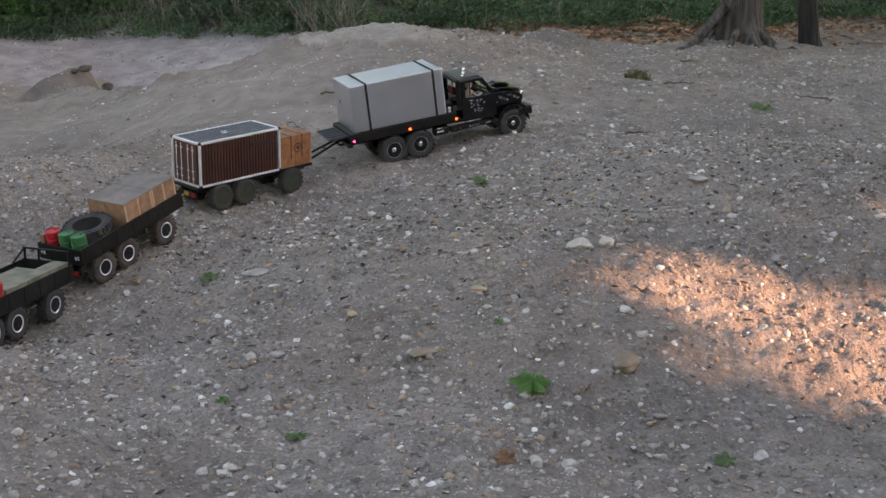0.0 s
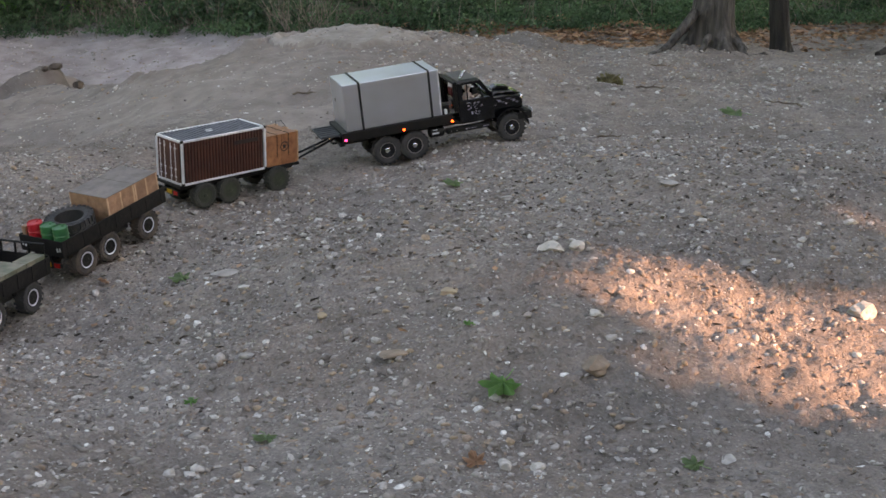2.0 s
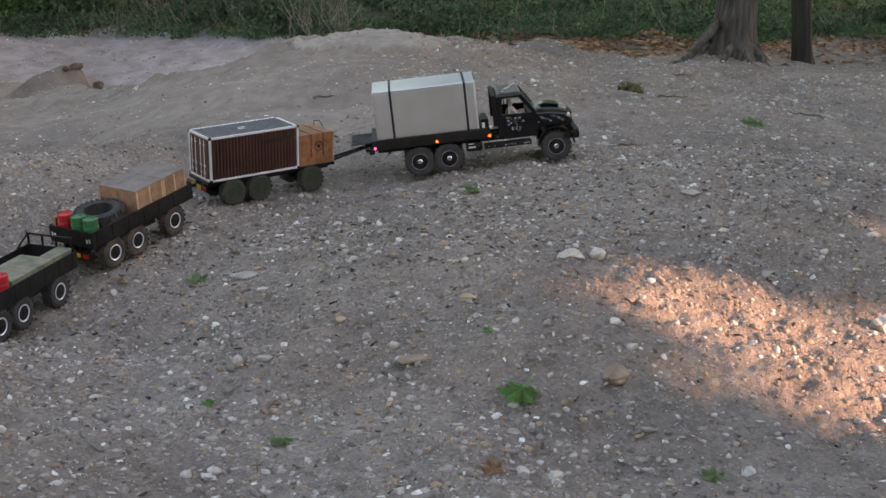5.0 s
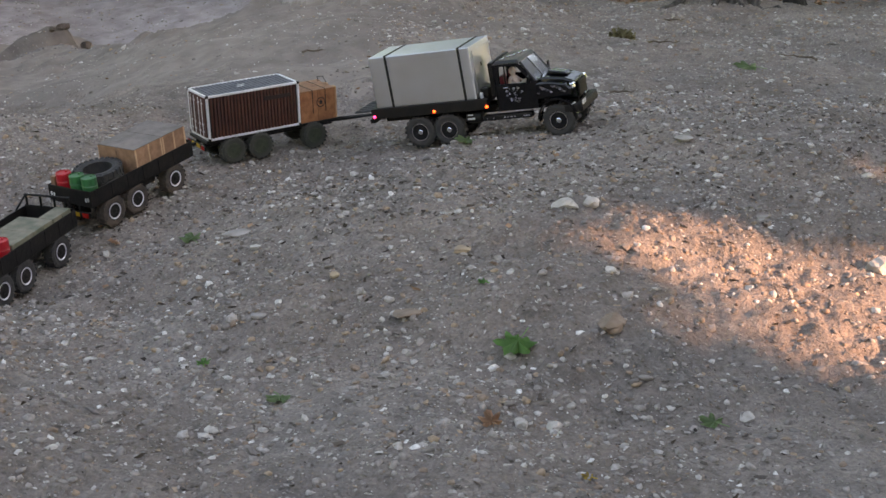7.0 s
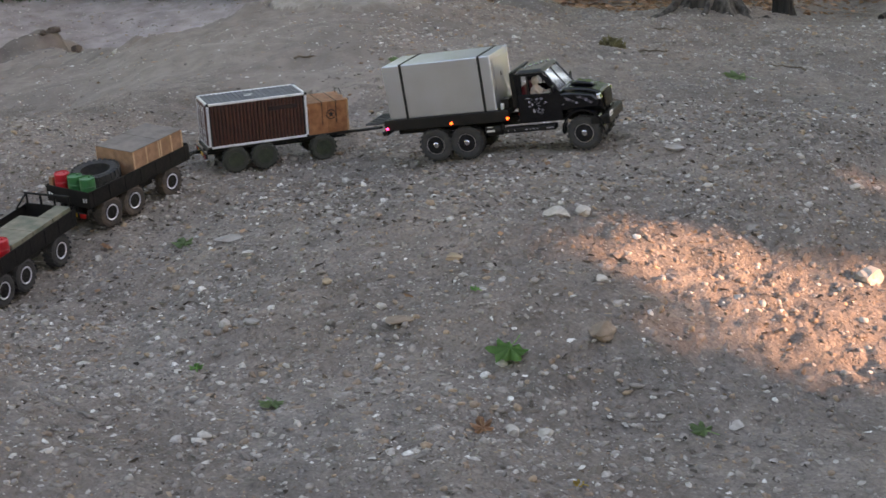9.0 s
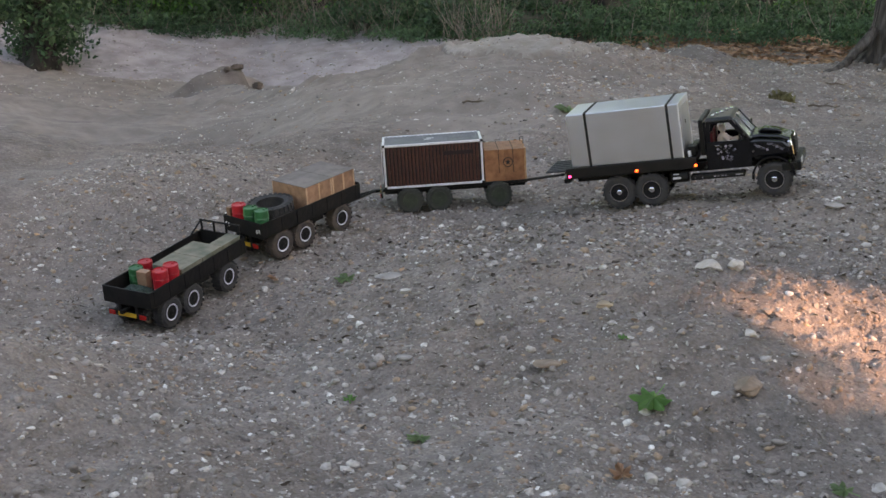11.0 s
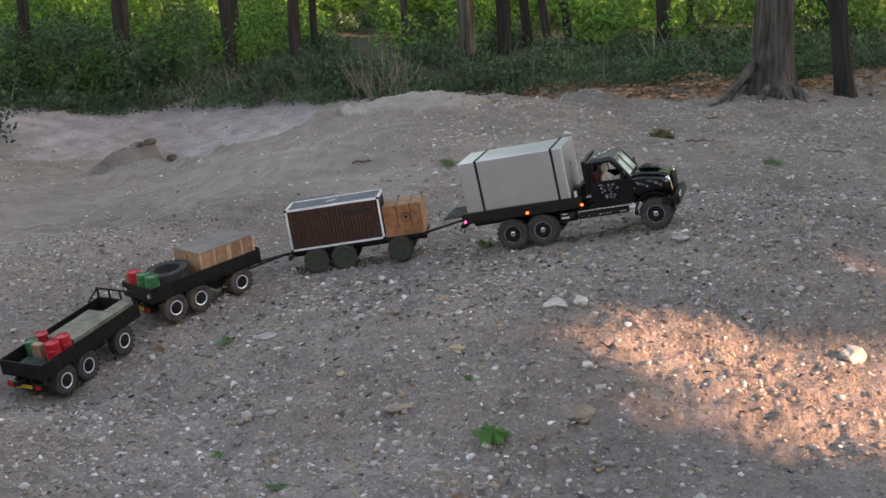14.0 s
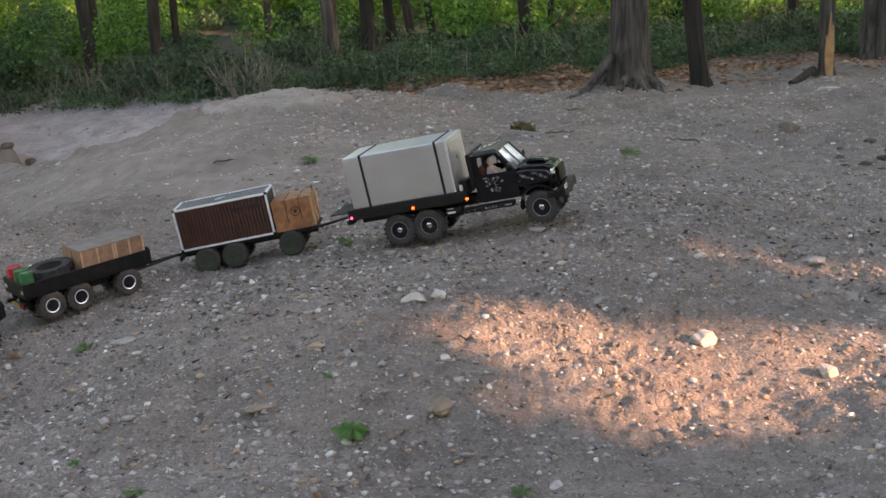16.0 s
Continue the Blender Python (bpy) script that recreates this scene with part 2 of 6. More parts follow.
def stones_material(name, by_island):
    """Mixed river gravel: each stone its own colour, from earthy brown to chalk white and rust."""
    m = bpy.data.materials.new(name)
    m.use_nodes = True
    nodes, link = m.node_tree.nodes, m.node_tree.links.new
    p = nodes["Principled BSDF"]
    p.inputs["Roughness"].default_value = 0.75
    rnd = nodes.new("ShaderNodeNewGeometry").outputs["Random Per Island"] if by_island else nodes.new("ShaderNodeObjectInfo").outputs["Random"]
    ramp = nodes.new("ShaderNodeValToRGB")
    ramp.color_ramp.interpolation = "CONSTANT"
    steps = ((0.0, (0.20, 0.175, 0.155)), (0.2, (0.27, 0.235, 0.205)), (0.42, (0.33, 0.29, 0.255)), (0.6, (0.30, 0.215, 0.155)), (0.7, (0.42, 0.38, 0.34)), (0.83, (0.38, 0.27, 0.18)), (0.89, (0.52, 0.48, 0.43)), (0.972, (0.72, 0.69, 0.64)))
    while len(ramp.color_ramp.elements) < len(steps):
        ramp.color_ramp.elements.new(0.5)
    for e, (at, c) in zip(ramp.color_ramp.elements, steps):
        e.position, e.color = at, (*c, 1)
    link(rnd, ramp.inputs[0])
    co = nodes.new("ShaderNodeTexCoord").outputs["Object"]
    grain = nodes.new("ShaderNodeTexNoise")
    grain.inputs["Scale"].default_value, grain.inputs["Detail"].default_value = (110 if by_island else 1.3), 6
    link(co, grain.inputs["Vector"])
    val = nodes.new("ShaderNodeMapRange")
    for k, v in zip((1, 2, 3, 4), (0.3, 0.7, 0.68, 1.18)):
        val.inputs[k].default_value = v
    link(grain.outputs[0], val.inputs[0])
    hsv = nodes.new("ShaderNodeHueSaturation")
    link(ramp.outputs[0], hsv.inputs["Color"])
    link(val.outputs[0], hsv.inputs["Value"])
    link(hsv.outputs[0], p.inputs["Base Color"])
    bmp = nodes.new("ShaderNodeBump")
    bmp.inputs["Strength"].default_value, bmp.inputs["Distance"].default_value = 0.4, 0.003
    link(grain.outputs[0], bmp.inputs["Height"])
    link(bmp.outputs[0], p.inputs["Normal"])
    return m


M["dirt"] = dirt_material()
M["gravel"] = stones_material("gravel", True)
M["pebble"] = stones_material("pebble", False)


def glass_material():
    m = bpy.data.materials.new("windscreen_glass")
    m.use_nodes = True
    p = m.node_tree.nodes["Principled BSDF"]
    p.inputs["Base Color"].default_value = (0.75, 0.8, 0.85, 1)
    p.inputs["Transmission Weight"].default_value, p.inputs["Roughness"].default_value, p.inputs["IOR"].default_value = 0.85, 0.05, 1.2
    return m


M["glass"] = glass_material()


# ---- mesh helpers ----
def mesh_object(name, bm, mat, parent=None, smooth=False):
    me = bpy.data.meshes.new(name)
    bm.to_mesh(me)
    bm.free()
    me.materials.append(M[mat])
    if smooth:
        me.polygons.foreach_set("use_smooth", [True] * len(me.polygons))
    ob = new(name, me)
    if parent is not None:
        ob.parent = parent
    return ob


def part(name, bm, mat, parent, label="", smooth=False):
    ob = mesh_object(name, bm, mat, parent, smooth)
    return tagged(ob, label) if label else ob


def empty(name, label, category, group=""):
    return tagged(new(name), label, category, group)


def add_box(bm, x0, x1, y0, y1, z0, z1, bevel=0.0, top=None, m=None):
    """A box between two corners; top=(fx0, fx1, fy): insets of its upper face."""
    a, b, c = top or (0, 0, 0)
    co = [(x0, y0, z0), (x1, y0, z0), (x1, y1, z0), (x0, y1, z0), (x0 + a, y0 + c, z1), (x1 - b, y0 + c, z1), (x1 - b, y1 - c, z1), (x0 + a, y1 - c, z1)]
    v = [bm.verts.new(m @ Vector(q) if m else q) for q in co]
    f = [bm.faces.new([v[i] for i in k]) for k in ((3, 2, 1, 0), (4, 5, 6, 7), (0, 1, 5, 4), (1, 2, 6, 5), (2, 3, 7, 6), (3, 0, 4, 7))]
    if bevel:
        bmesh.ops.bevel(bm, geom=list({e for q in f for e in q.edges}), offset=bevel, segments=2, affect="EDGES", profile=0.5)
    return bm


def boxes(*specs, bevel=0.0015):
    bm = bmesh.new()
    for s in specs:
        add_box(bm, *s, bevel=bevel)
    return bm


def add_prism(bm, outline, y0, y1, bevel=0.0):
    """An outline in x and z drawn out from y0 to y1."""
    a = [bm.verts.new((x, y0, z)) for x, z in outline]
    b = [bm.verts.new((x, y1, z)) for x, z in outline]
    n = len(a)
    f = [bm.faces.new(a), bm.faces.new(list(reversed(b)))]
    f += [bm.faces.new((a[(i + 1) % n], a[i], b[i], b[(i + 1) % n])) for i in range(n)]
    bmesh.ops.recalc_face_normals(bm, faces=f)
    if bevel:
        bmesh.ops.bevel(bm, geom=list({e for q in f for e in q.edges}), offset=bevel, segments=2, affect="EDGES", profile=0.5)
    return bm


def add_lathe(bm, profile, n=24, axis="y", at=(0, 0, 0), closed=False):
    """Turns a profile of (radius, along) about an axis through at."""
    rings = []
    for r, h in profile:
        ring = []
        for i in range(n):
            a = 2 * math.pi * i / n
            c, s = r * math.cos(a), r * math.sin(a)
            ring.append(bm.verts.new(Vector(at) + Vector({"y": (c, h, s), "z": (c, s, h), "x": (h, c, s)}[axis])))
        rings.append(ring)
    pairs = list(zip(rings, rings[1:])) + ([(rings[-1], rings[0])] if closed else [])
    for a, b in pairs:
        for i in range(n):
            bm.faces.new((a[i], a[(i + 1) % n], b[(i + 1) % n], b[i]))
    if not closed:
        for ring in (rings[0], rings[-1]):
            bm.faces.new(ring)
    bmesh.ops.recalc_face_normals(bm, faces=bm.faces[:])
    return bm


def add_tube(bm, points, r, n=8, r_end=None):
    """A round bar through points, tapering to r_end."""
    rings = []
    points = [Vector(p) for p in points]
    for k, p in enumerate(points):
        way = (points[min(k + 1, len(points) - 1)] - points[max(k - 1, 0)]).normalized()
        side = way.orthogonal().normalized() if abs(way.z) < 0.9 else way.cross(Vector((0, 1, 0))).normalized()
        if abs(way.z) < 0.9:
            side = way.cross(Vector((0, 0, 1))).normalized()
        up = side.cross(way)
        rr = r + ((r_end if r_end is not None else r) - r) * k / max(1, len(points) - 1)
        rings.append([bm.verts.new(p + rr * (math.cos(2 * math.pi * i / n) * side + math.sin(2 * math.pi * i / n) * up)) for i in range(n)])
    for a, b in zip(rings, rings[1:]):
        for i in range(n):
            bm.faces.new((a[i], a[(i + 1) % n], b[(i + 1) % n], b[i]))
    bm.faces.new(rings[0])
    bm.faces.new(list(reversed(rings[-1])))
    return bm


def from_arrays(name, verts, faces, mat, smooth=False):
    """One mesh from arrays of places and of equal faces."""
    me = bpy.data.meshes.new(name)
    k = faces.shape[1]
    me.vertices.add(len(verts))
    me.vertices.foreach_set("co", np.ascontiguousarray(verts, dtype=np.float32).ravel())
    me.loops.add(faces.size)
    me.loops.foreach_set("vertex_index", np.ascontiguousarray(faces, dtype=np.int32).ravel())
    me.polygons.add(len(faces))
    me.polygons.foreach_set("loop_start", np.arange(0, faces.size, k, dtype=np.int32))
    if smooth:
        me.polygons.foreach_set("use_smooth", np.ones(len(faces), dtype=bool))
    me.update(calc_edges=True)
    me.materials.append(M[mat])
    return me


# ---- the ground ----
HILLS = (
    (2.6, (0.247, -0.096, -0.030, -0.078)),
    (3.2, (-0.167, -0.139, 0.188, -0.134)),
    (3.8, (-0.122, 0.135, -0.060, 0.193)),
    (4.5, (0.141, -0.166, 0.038, 0.052)),
    (5.5, (-0.199, 0.113, -0.011, 0.007)),
    (6.8, (-0.176, 0.216, -0.047, 0.041)),
    (8.3, (-0.257, 0.064, 0.039, -0.007)),
)
# x, y, half width, half depth, height of single mounds and hollows
MOUNDS = (
    (-0.50, 7.05, 0.42, 0.26, 0.08), (1.35, 7.95, 0.30, 0.25, 0.07),
    (1.0, 8.25, 1.2, 0.45, -0.085), (-0.8, 8.6, 0.9, 0.6, -0.2), (-1.6, 8.4, 0.7, 0.7, -0.12), (-4.5, 9.0, 1.8, 1.6, -0.2), (-3.0, 10.0, 1.6, 1.2, -0.12),
)


def smooth_height(x, y):
    x, y = np.asarray(x, float), np.asarray(y, float)
    z = np.zeros(np.broadcast(x, y).shape)
    for row, heights in HILLS:
        wide = 0.525 if row < 5 else 1.25 * (0.5 + 0.1 * (row - 4))
        for k, h in zip((-1.3, -0.55, 0.2, 0.95), heights):
            z = z + h * np.exp(-((x - k * max(1, row / 4)) ** 2 + (y - row) ** 2) / (2 * wide * wide))
    for mx, my, a, b, h in MOUNDS:
        z = z + h * np.exp(-(((x - mx) / a) ** 2 + ((y - my) / b) ** 2) / 2)
    return z


# crests: places and levels along a line, fall to the sides
RIDGES = (
    (((-0.60, 7.02, 0.205), (-0.906, 7.08, 0.190), (-0.99, 6.9, 0.148), (-1.10, 6.75, 0.075), (-1.42, 6.6, -0.030)), 0.55),
    (((-1.42, 6.6, -0.035), (-1.70, 7.0, -0.118), (-1.96, 7.4, -0.200), (-2.49, 8.15, -0.345), (-2.80, 8.0, -0.39)), 0.40),
    (((-2.93, 8.08, -0.42), (-2.80, 8.2, -0.335), (-2.64, 8.3, -0.255), (-2.56, 8.32, -0.240)), 1.9),
    (((-2.49, 8.4, -0.318), (-2.44, 8.4, -0.325)), 1.7),
    (((0.20, 7.7, 0.086), (0.30, 7.72, 0.106), (0.38, 7.7, 0.09)), 0.42),
    (((2.02, 6.85, 0.03), (2.35, 7.0, 0.075), (2.75, 7.25, 0.085), (3.6, 7.4, 0.12)), 0.22),
)


def raised(z, x, y):
    """The sharper crests laid over the rolling ground."""
    for line, fall in RIDGES:
        top = np.full(z.shape, -9.0)
        for (ax, ay, ah), (bx, by, bh) in zip(line, line[1:]):
            k = np.clip(((x - ax) * (bx - ax) + (y - ay) * (by - ay)) / ((bx - ax) ** 2 + (by - ay) ** 2), 0, 1)
            d = np.hypot(x - ax - k * (bx - ax), y - ay - k * (by - ay))
            d = d * (1 + 0.22 * np.sin(11 * x + 5 * y) + 0.12 * np.sin(27 * x - 19 * y))
            top = np.maximum(top, ah + k * (bh - ah) - fall * (np.sqrt(d * d + 0.0016) - 0.04))
        z = z + 0.012 * np.logaddexp(0, np.clip((top - z) / 0.012, -60, 60))
    return z


def cap_rim(x, y):
    """Under 1 on the crusted cap of the mound."""
    return ((x + 0.54) / 0.40) ** 2 + ((y - 6.9) / 0.25) ** 2 + 0.16 * np.sin(9 * x + 2) + 0.1 * np.sin(23 * x + 11 * y)


# slight rises and ruts along the wheel tracks
RUTS = (
    (0.16, 5.08, 0.018), (-0.17, 4.91, -0.010), (-0.33, 5, -0.016), (0.3, 4.95, -0.001), (-0.04, 4.82, 0.011), (0.38, 4.39, 0.006),
    (0.03, 4.5, 0.001), (-0.02, 4.67, 0.000), (0.39, 4.22, -0.023), (0.04, 4.35, -0.018), (0.48, 4.09, 0.021), (0.13, 4.19, -0.010),
    (0.61, 4.17, -0.009), (0.62, 4.33, 0.020), (0.2, 4.36, 0.006), (0.7, 4.03, 0.044), (0.26, 4.1, -0.018), (-0.63, 4.65, -0.005),
    (-0.74, 4.48, 0.009), (-0.91, 4.47, -0.003), (-0.79, 4.62, -0.019), (-0.47, 4.66, 0.001), (-0.57, 4.49, -0.006), (-0.31, 4.46, -0.013),
    (-0.17, 4.55, -0.006), (-0.12, 4.41, 0.004), (-0.9, 4.05, 0.021), (-0.97, 3.9, -0.011), (-1.14, 3.87, -0.003), (-0.99, 4.17, -0.024),
    (-0.8, 4.18, 0.012), (-1.1, 3.58, 0.001), (-1.15, 3.42, -0.035), (-1.3, 3.36, -0.021), (-1.19, 3.72, -0.030), (-1.26, 3.52, 0.015),
    (-1.04, 3.75, -0.001),
)


rng = np.random.default_rng(7)
WAVES = [(rng.uniform(-1, 1, 2) * f, rng.uniform(0, 6.28), a) for f, a in ((6, 0.006), (9, 0.005), (14, 0.0035), (22, 0.0026), (34, 0.002), (55, 0.0014), (80, 0.001)) for _ in range(5)]


CHANCE = rng.uniform(-1, 1, (256, 256))


def lattice(x, y):
    """Smooth random values, one for each unit square's corner."""
    i, j = np.floor(x).astype(int), np.floor(y).astype(int)
    u, v = x - i, y - j
    u, v = u * u * (3 - 2 * u), v * v * (3 - 2 * v)
    a, b, c, d = (CHANCE[(i + p) % 256, (j + q) % 256] for p, q in ((0, 0), (1, 0), (0, 1), (1, 1)))
    return (a * (1 - u) + b * u) * (1 - v) + (c * (1 - u) + d * u) * v


def crumbs(x, y):
    """Trodden clods, in patches, with smoother earth between them."""
    patch = np.clip(0.55 + 0.9 * lattice(2.1 * x + 7, 2.1 * y + 3), 0.15, 1.2)
    lumps = 0.0080 * np.abs(lattice(19 * x + 3 * y, 19 * y - 3 * x)) + 0.0080 * np.maximum(lattice(37 * x - 9 * y, 37 * y + 9 * x), 0) + 0.0052 * np.maximum(lattice(71 * x + 31, 71 * y + 13 * x), -0.2)
    return patch * lumps - 0.005


def ground_height(x, y):
    x, y = np.asarray(x, float), np.asarray(y, float)
    z = smooth_height(x, y)
    z = raised(z, x, y)
    rim = np.clip(cap_rim(x, y), 0, 4)
    z = z + 0.015 / (1 + np.exp((rim - 1) * 34)) - 0.022 * np.exp(-(((rim - 1.10) / 0.09) ** 2))
    for rx, ry, h in RUTS:
        z = z + h * np.exp(-((x - rx) ** 2 + (y - ry) ** 2) / 0.0288)
    for k, ph, a in WAVES:
        z = z + a * np.sin(k[0] * x + k[1] * y + ph + 0.7 * np.sin(k[1] * x * 0.6 - k[0] * y * 0.5))
    return z + crumbs(x, y)


def gz(x, y):
    return float(ground_height(x, y))


def spaced(stretches, far):
    """Places along one side of the ground: (start, end, step) one after another, then wider and wider out to the horizon."""
    a = [p for lo, hi, step in stretches for p in np.arange(lo, hi, step)]
    s, p = stretches[-1][2], stretches[-1][1]
    while p < far:
        a.append(p)
        s *= 1.12
        p += s
    s, p = stretches[0][2], stretches[0][0]
    while p > -far:
        s *= 1.12
        p -= s
        a.insert(0, p)
    return np.array(a)


def wood_edge(x):
    """Where the undergrowth begins."""
    return np.interp(x, (-9, -4.4, -3.2, -2.2, -1.6, -0.6, 1.0, 2.2, 3.4, 9), (9.4, 9.9, 10.2, 10.05, 9.7, 9.15, 9.05, 9.15, 9.35, 10.0))


def build_ground():
    xs = spaced(((-4.6, -1.5, 0.025), (-1.5, 2.0, 0.0095), (2.0, 3.4, 0.022)), 600)
    ys = spaced(((1.5, 2.1, 0.025), (2.1, 4.3, 0.0105), (4.3, 6.45, 0.022), (6.45, 7.2, 0.011), (7.2, 10.3, 0.025)), 600)
    gx, gy = np.meshgrid(xs, ys)
    near = np.exp(-np.clip(np.hypot(gx, gy - 5) - 14, 0, None) / 6)
    v = np.stack([gx, gy, ground_height(gx, gy) * near], -1).reshape(-1, 3)
    n, k = len(xs), len(ys)
    i = (np.arange(k - 1)[:, None] * n + np.arange(n - 1)[None]).ravel()
    me = from_arrays("ground", v, np.stack([i, i + 1, i + n + 1, i + n], 1), "dirt", True)
    for extra in ("dusty_dirt", "crusted_dirt", "dark_dirt", "forest_floor", "packed_dirt"):
        me.materials.append(M[extra])
    cx = (gx[:-1, :-1] + gx[1:, 1:]) / 2
    cy = (gy[:-1, :-1] + gy[1:, 1:]) / 2
    ragged = 0.12 * np.sin(7 * cx + 3 * cy) + 0.07 * np.sin(19 * cx - 11 * cy)
    slot = np.zeros(cx.shape, dtype=np.int32)
    wander = lattice(1.7 * cx + 5, 1.7 * cy) + 0.6 * lattice(5 * cx, 5 * cy + 9) + 0.4 * lattice(17 * cx, 17 * cy + 3)
    slot[(cx + 0.35 * wander < 0.0) & (cy + 0.35 * wander > 5.25 - 0.25 * cx) & (cy < 9.2)] = 5
    path_side = np.interp(cx, (-9, -5, -3.3, -2.95, -2.5, -1.96, -1.42, -1.05, -0.8, -0.3), (8.5, 8.6, 8.75, 8.75, 8.7, 7.85, 7.1, 7.15, 7.6, 9.2))
    slot[(cy + 0.5 * ragged > path_side) & (cx < -0.3) & (cy < 12)] = 1
    slot[cap_rim(cx, cy) < 1] = 2
    slot[((cx + 2.70 - 0.8 * (cy - 8.22)) / 0.30) ** 2 + ((cy - 8.22) / 0.15) ** 2 + 2 * ragged < 1] = 3
    slot[((cx - 0.30) / 0.27) ** 2 + ((cy - 7.7) / 0.22) ** 2 + ragged < 1] = 3
    slot[(cy + ragged > wood_edge(cx) + 0.2) & (cy < 60)] = 4
    me.polygons.foreach_set("material_index", slot.ravel())
    return tagged(new("ground", me), "grey-brown trodden dirt with gravel, mounds and hollows", "ground", kind="structure")


ground = build_ground()

ICO = bmesh.new()
bmesh.ops.create_icosphere(ICO, subdivisions=1, radius=1)
ICO_V = np.array([v.co[:] for v in ICO.verts])
ICO_F = np.array([[v.index for v in f.verts] for f in ICO.faces])
ICO.free()


def random_turns(n):
    q = rng.normal(size=(n, 4))
    q /= np.linalg.norm(q, axis=1)[:, None]
    w, x, y, z = q.T
    return np.stack([1 - 2 * (y * y + z * z), 2 * (x * y - z * w), 2 * (x * z + y * w), 2 * (x * y + z * w), 1 - 2 * (x * x + z * z), 2 * (y * z - x * w), 2 * (x * z - y * w), 2 * (y * z + x * w), 1 - 2 * (x * x + y * y)], 1).reshape(-1, 3, 3)


def stone_shapes(n):
    """n broken unit stones: lumps with sides struck off flat."""
    v = ICO_V[None] * rng.uniform(0.8, 1.15, (n, len(ICO_V), 1)) * rng.uniform(0.45, 1.25, (n, 1, 3))
    for _ in range(3):
        d = rng.normal(size=(n, 3))
        d /= np.linalg.norm(d, axis=1)[:, None]
        over = np.maximum(np.einsum("nki,ni->nk", v, d) - rng.uniform(0.3, 0.7, (n, 1)), 0)
        v = v - over[:, :, None] * d[:, None]
    v = np.einsum("nij,nkj->nki", random_turns(n), v)
    v[:, :, 2] *= 0.72
    return v


def patchy(x, y):
    return 0.5 + 0.5 * np.sin(2.3 * x + 1.1 * y + 1.3 * np.sin(1.7 * y - x)) * np.sin(2.9 * y - 0.8 * x + np.sin(2.2 * x))


def build_gravel(name, n, x0, x1, y0, y1, small, big, label):
    x, y = rng.uniform(x0, x1, 3 * n), rng.uniform(y0, y1, 3 * n)
    keep = rng.uniform(0, 1, 3 * n) < 0.10 + 0.9 * patchy(x, y) * (0.35 + 0.65 * patchy(3.1 * y + 1, 3.3 * x))
    x, y = x[keep][:n], y[keep][:n]
    r = small * (big / small) ** (rng.uniform(0, 1, len(x)) ** 3.4)
    v = stone_shapes(len(x)) * r[:, None, None]
    v += np.stack([x, y, ground_height(x, y) - 0.10 * r], 1)[:, None]
    f = (ICO_F[None] + (np.arange(len(x)) * len(ICO_V))[:, None, None]).reshape(-1, 3)
    return tagged(new(name, from_arrays(name, v.reshape(-1, 3), f, "gravel")), label, "gravel", kind="stuff")


build_gravel("gravel", 60000, -1.9, 2.2, 1.6, 4.9, 0.0026, 0.0175, "loose pale and grey gravel strewn over the dirt")
build_gravel("gravel", 27000, -0.35, 3.4, 4.6, 8.0, 0.004, 0.021, "loose gravel scattered thinly over the far dirt")


def build_flakes(name, x, y, size, mat, label, category):
    """Thin bent flakes lying loose on the dirt."""
    n = len(x)
    base = np.array([[-0.5, -1.2, 0], [0.5, -0.8, 0.25], [0.4, 1.2, 0], [-0.6, 0.7, 0.3]])
    v = np.einsum("nij,kj->nki", random_turns(n), base * rng.uniform(0.6, 1.4, (n, 1, 3)).mean(0)) * size[:, None, None] * np.array([1, 1, 0.5])
    v += np.stack([x, y, ground_height(x, y) + 0.35 * size], 1)[:, None]
    tagged(new(name, from_arrays(name, v.reshape(-1, 3), np.arange(4 * n).reshape(n, 4), mat)), label, category, kind="stuff")


k = 5000
build_flakes("debris", np.r_[rng.uniform(-1.8, 2.2, k), rng.uniform(-1.5, 1.9, k)], np.r_[rng.uniform(1.7, 5.4, k), 3.9 + 0.45 * rng.normal(size=k)], 0.003 + 0.009 * rng.uniform(0, 1, 2 * k) ** 4, "debris", "dark crumbs of bark and dead leaves on the dirt", "debris")
k = 26000
build_flakes("stone_chips", rng.uniform(-1.8, 2.2, k), rng.uniform(1.8, 5.2, k), 0.0022 + 0.0065 * rng.uniform(0, 1, k) ** 3, "gravel", "small sharp chips of stone lying on the dirt", "stone chips")
build_gravel("gravel", 3000, -2.2, -0.3, 4.8, 7.2, 0.004, 0.014, "a few small stones on the packed earth of the ramp")
build_gravel("gravel", 7000, -4.8, -0.9, 7.0, 10.2, 0.004, 0.018, "sparse small stones on the dusty path")


def stone(x, y, size, mat, label, flat=0.6, turn=0.0, long=1.3):
    bm = bmesh.new()
    bmesh.ops.create_icosphere(bm, subdivisions=3, radius=1)
    seed = Vector((x * 7.1, y * 3.7, size * 90))
    sides = [(noise.random_unit_vector(), 0.50 + 0.06 * k) for k in range(6)]
    for v in bm.verts:
        p = v.co * (1 + 0.35 * noise.noise(v.co * 1.1 + seed))
        for d, limit in sides:
            p = p - d * max(0.0, p.dot(d) - limit) * 0.92
        p = p * (1.25 + 0.16 * noise.noise(v.co * 3.4 + seed) + 0.07 * noise.noise(v.co * 8 + seed))
        v.co = Vector((p.x * long, p.y, p.z * flat)) * size
    ob = mesh_object("clod" if mat == "clod" else "stone", bm, mat)
    ob.matrix_basis = pose(x, y, gz(x, y) + size * flat * 0.30, 0, 0, turn)
    return tagged(ob, label, "stone", "single stones on the dirt")


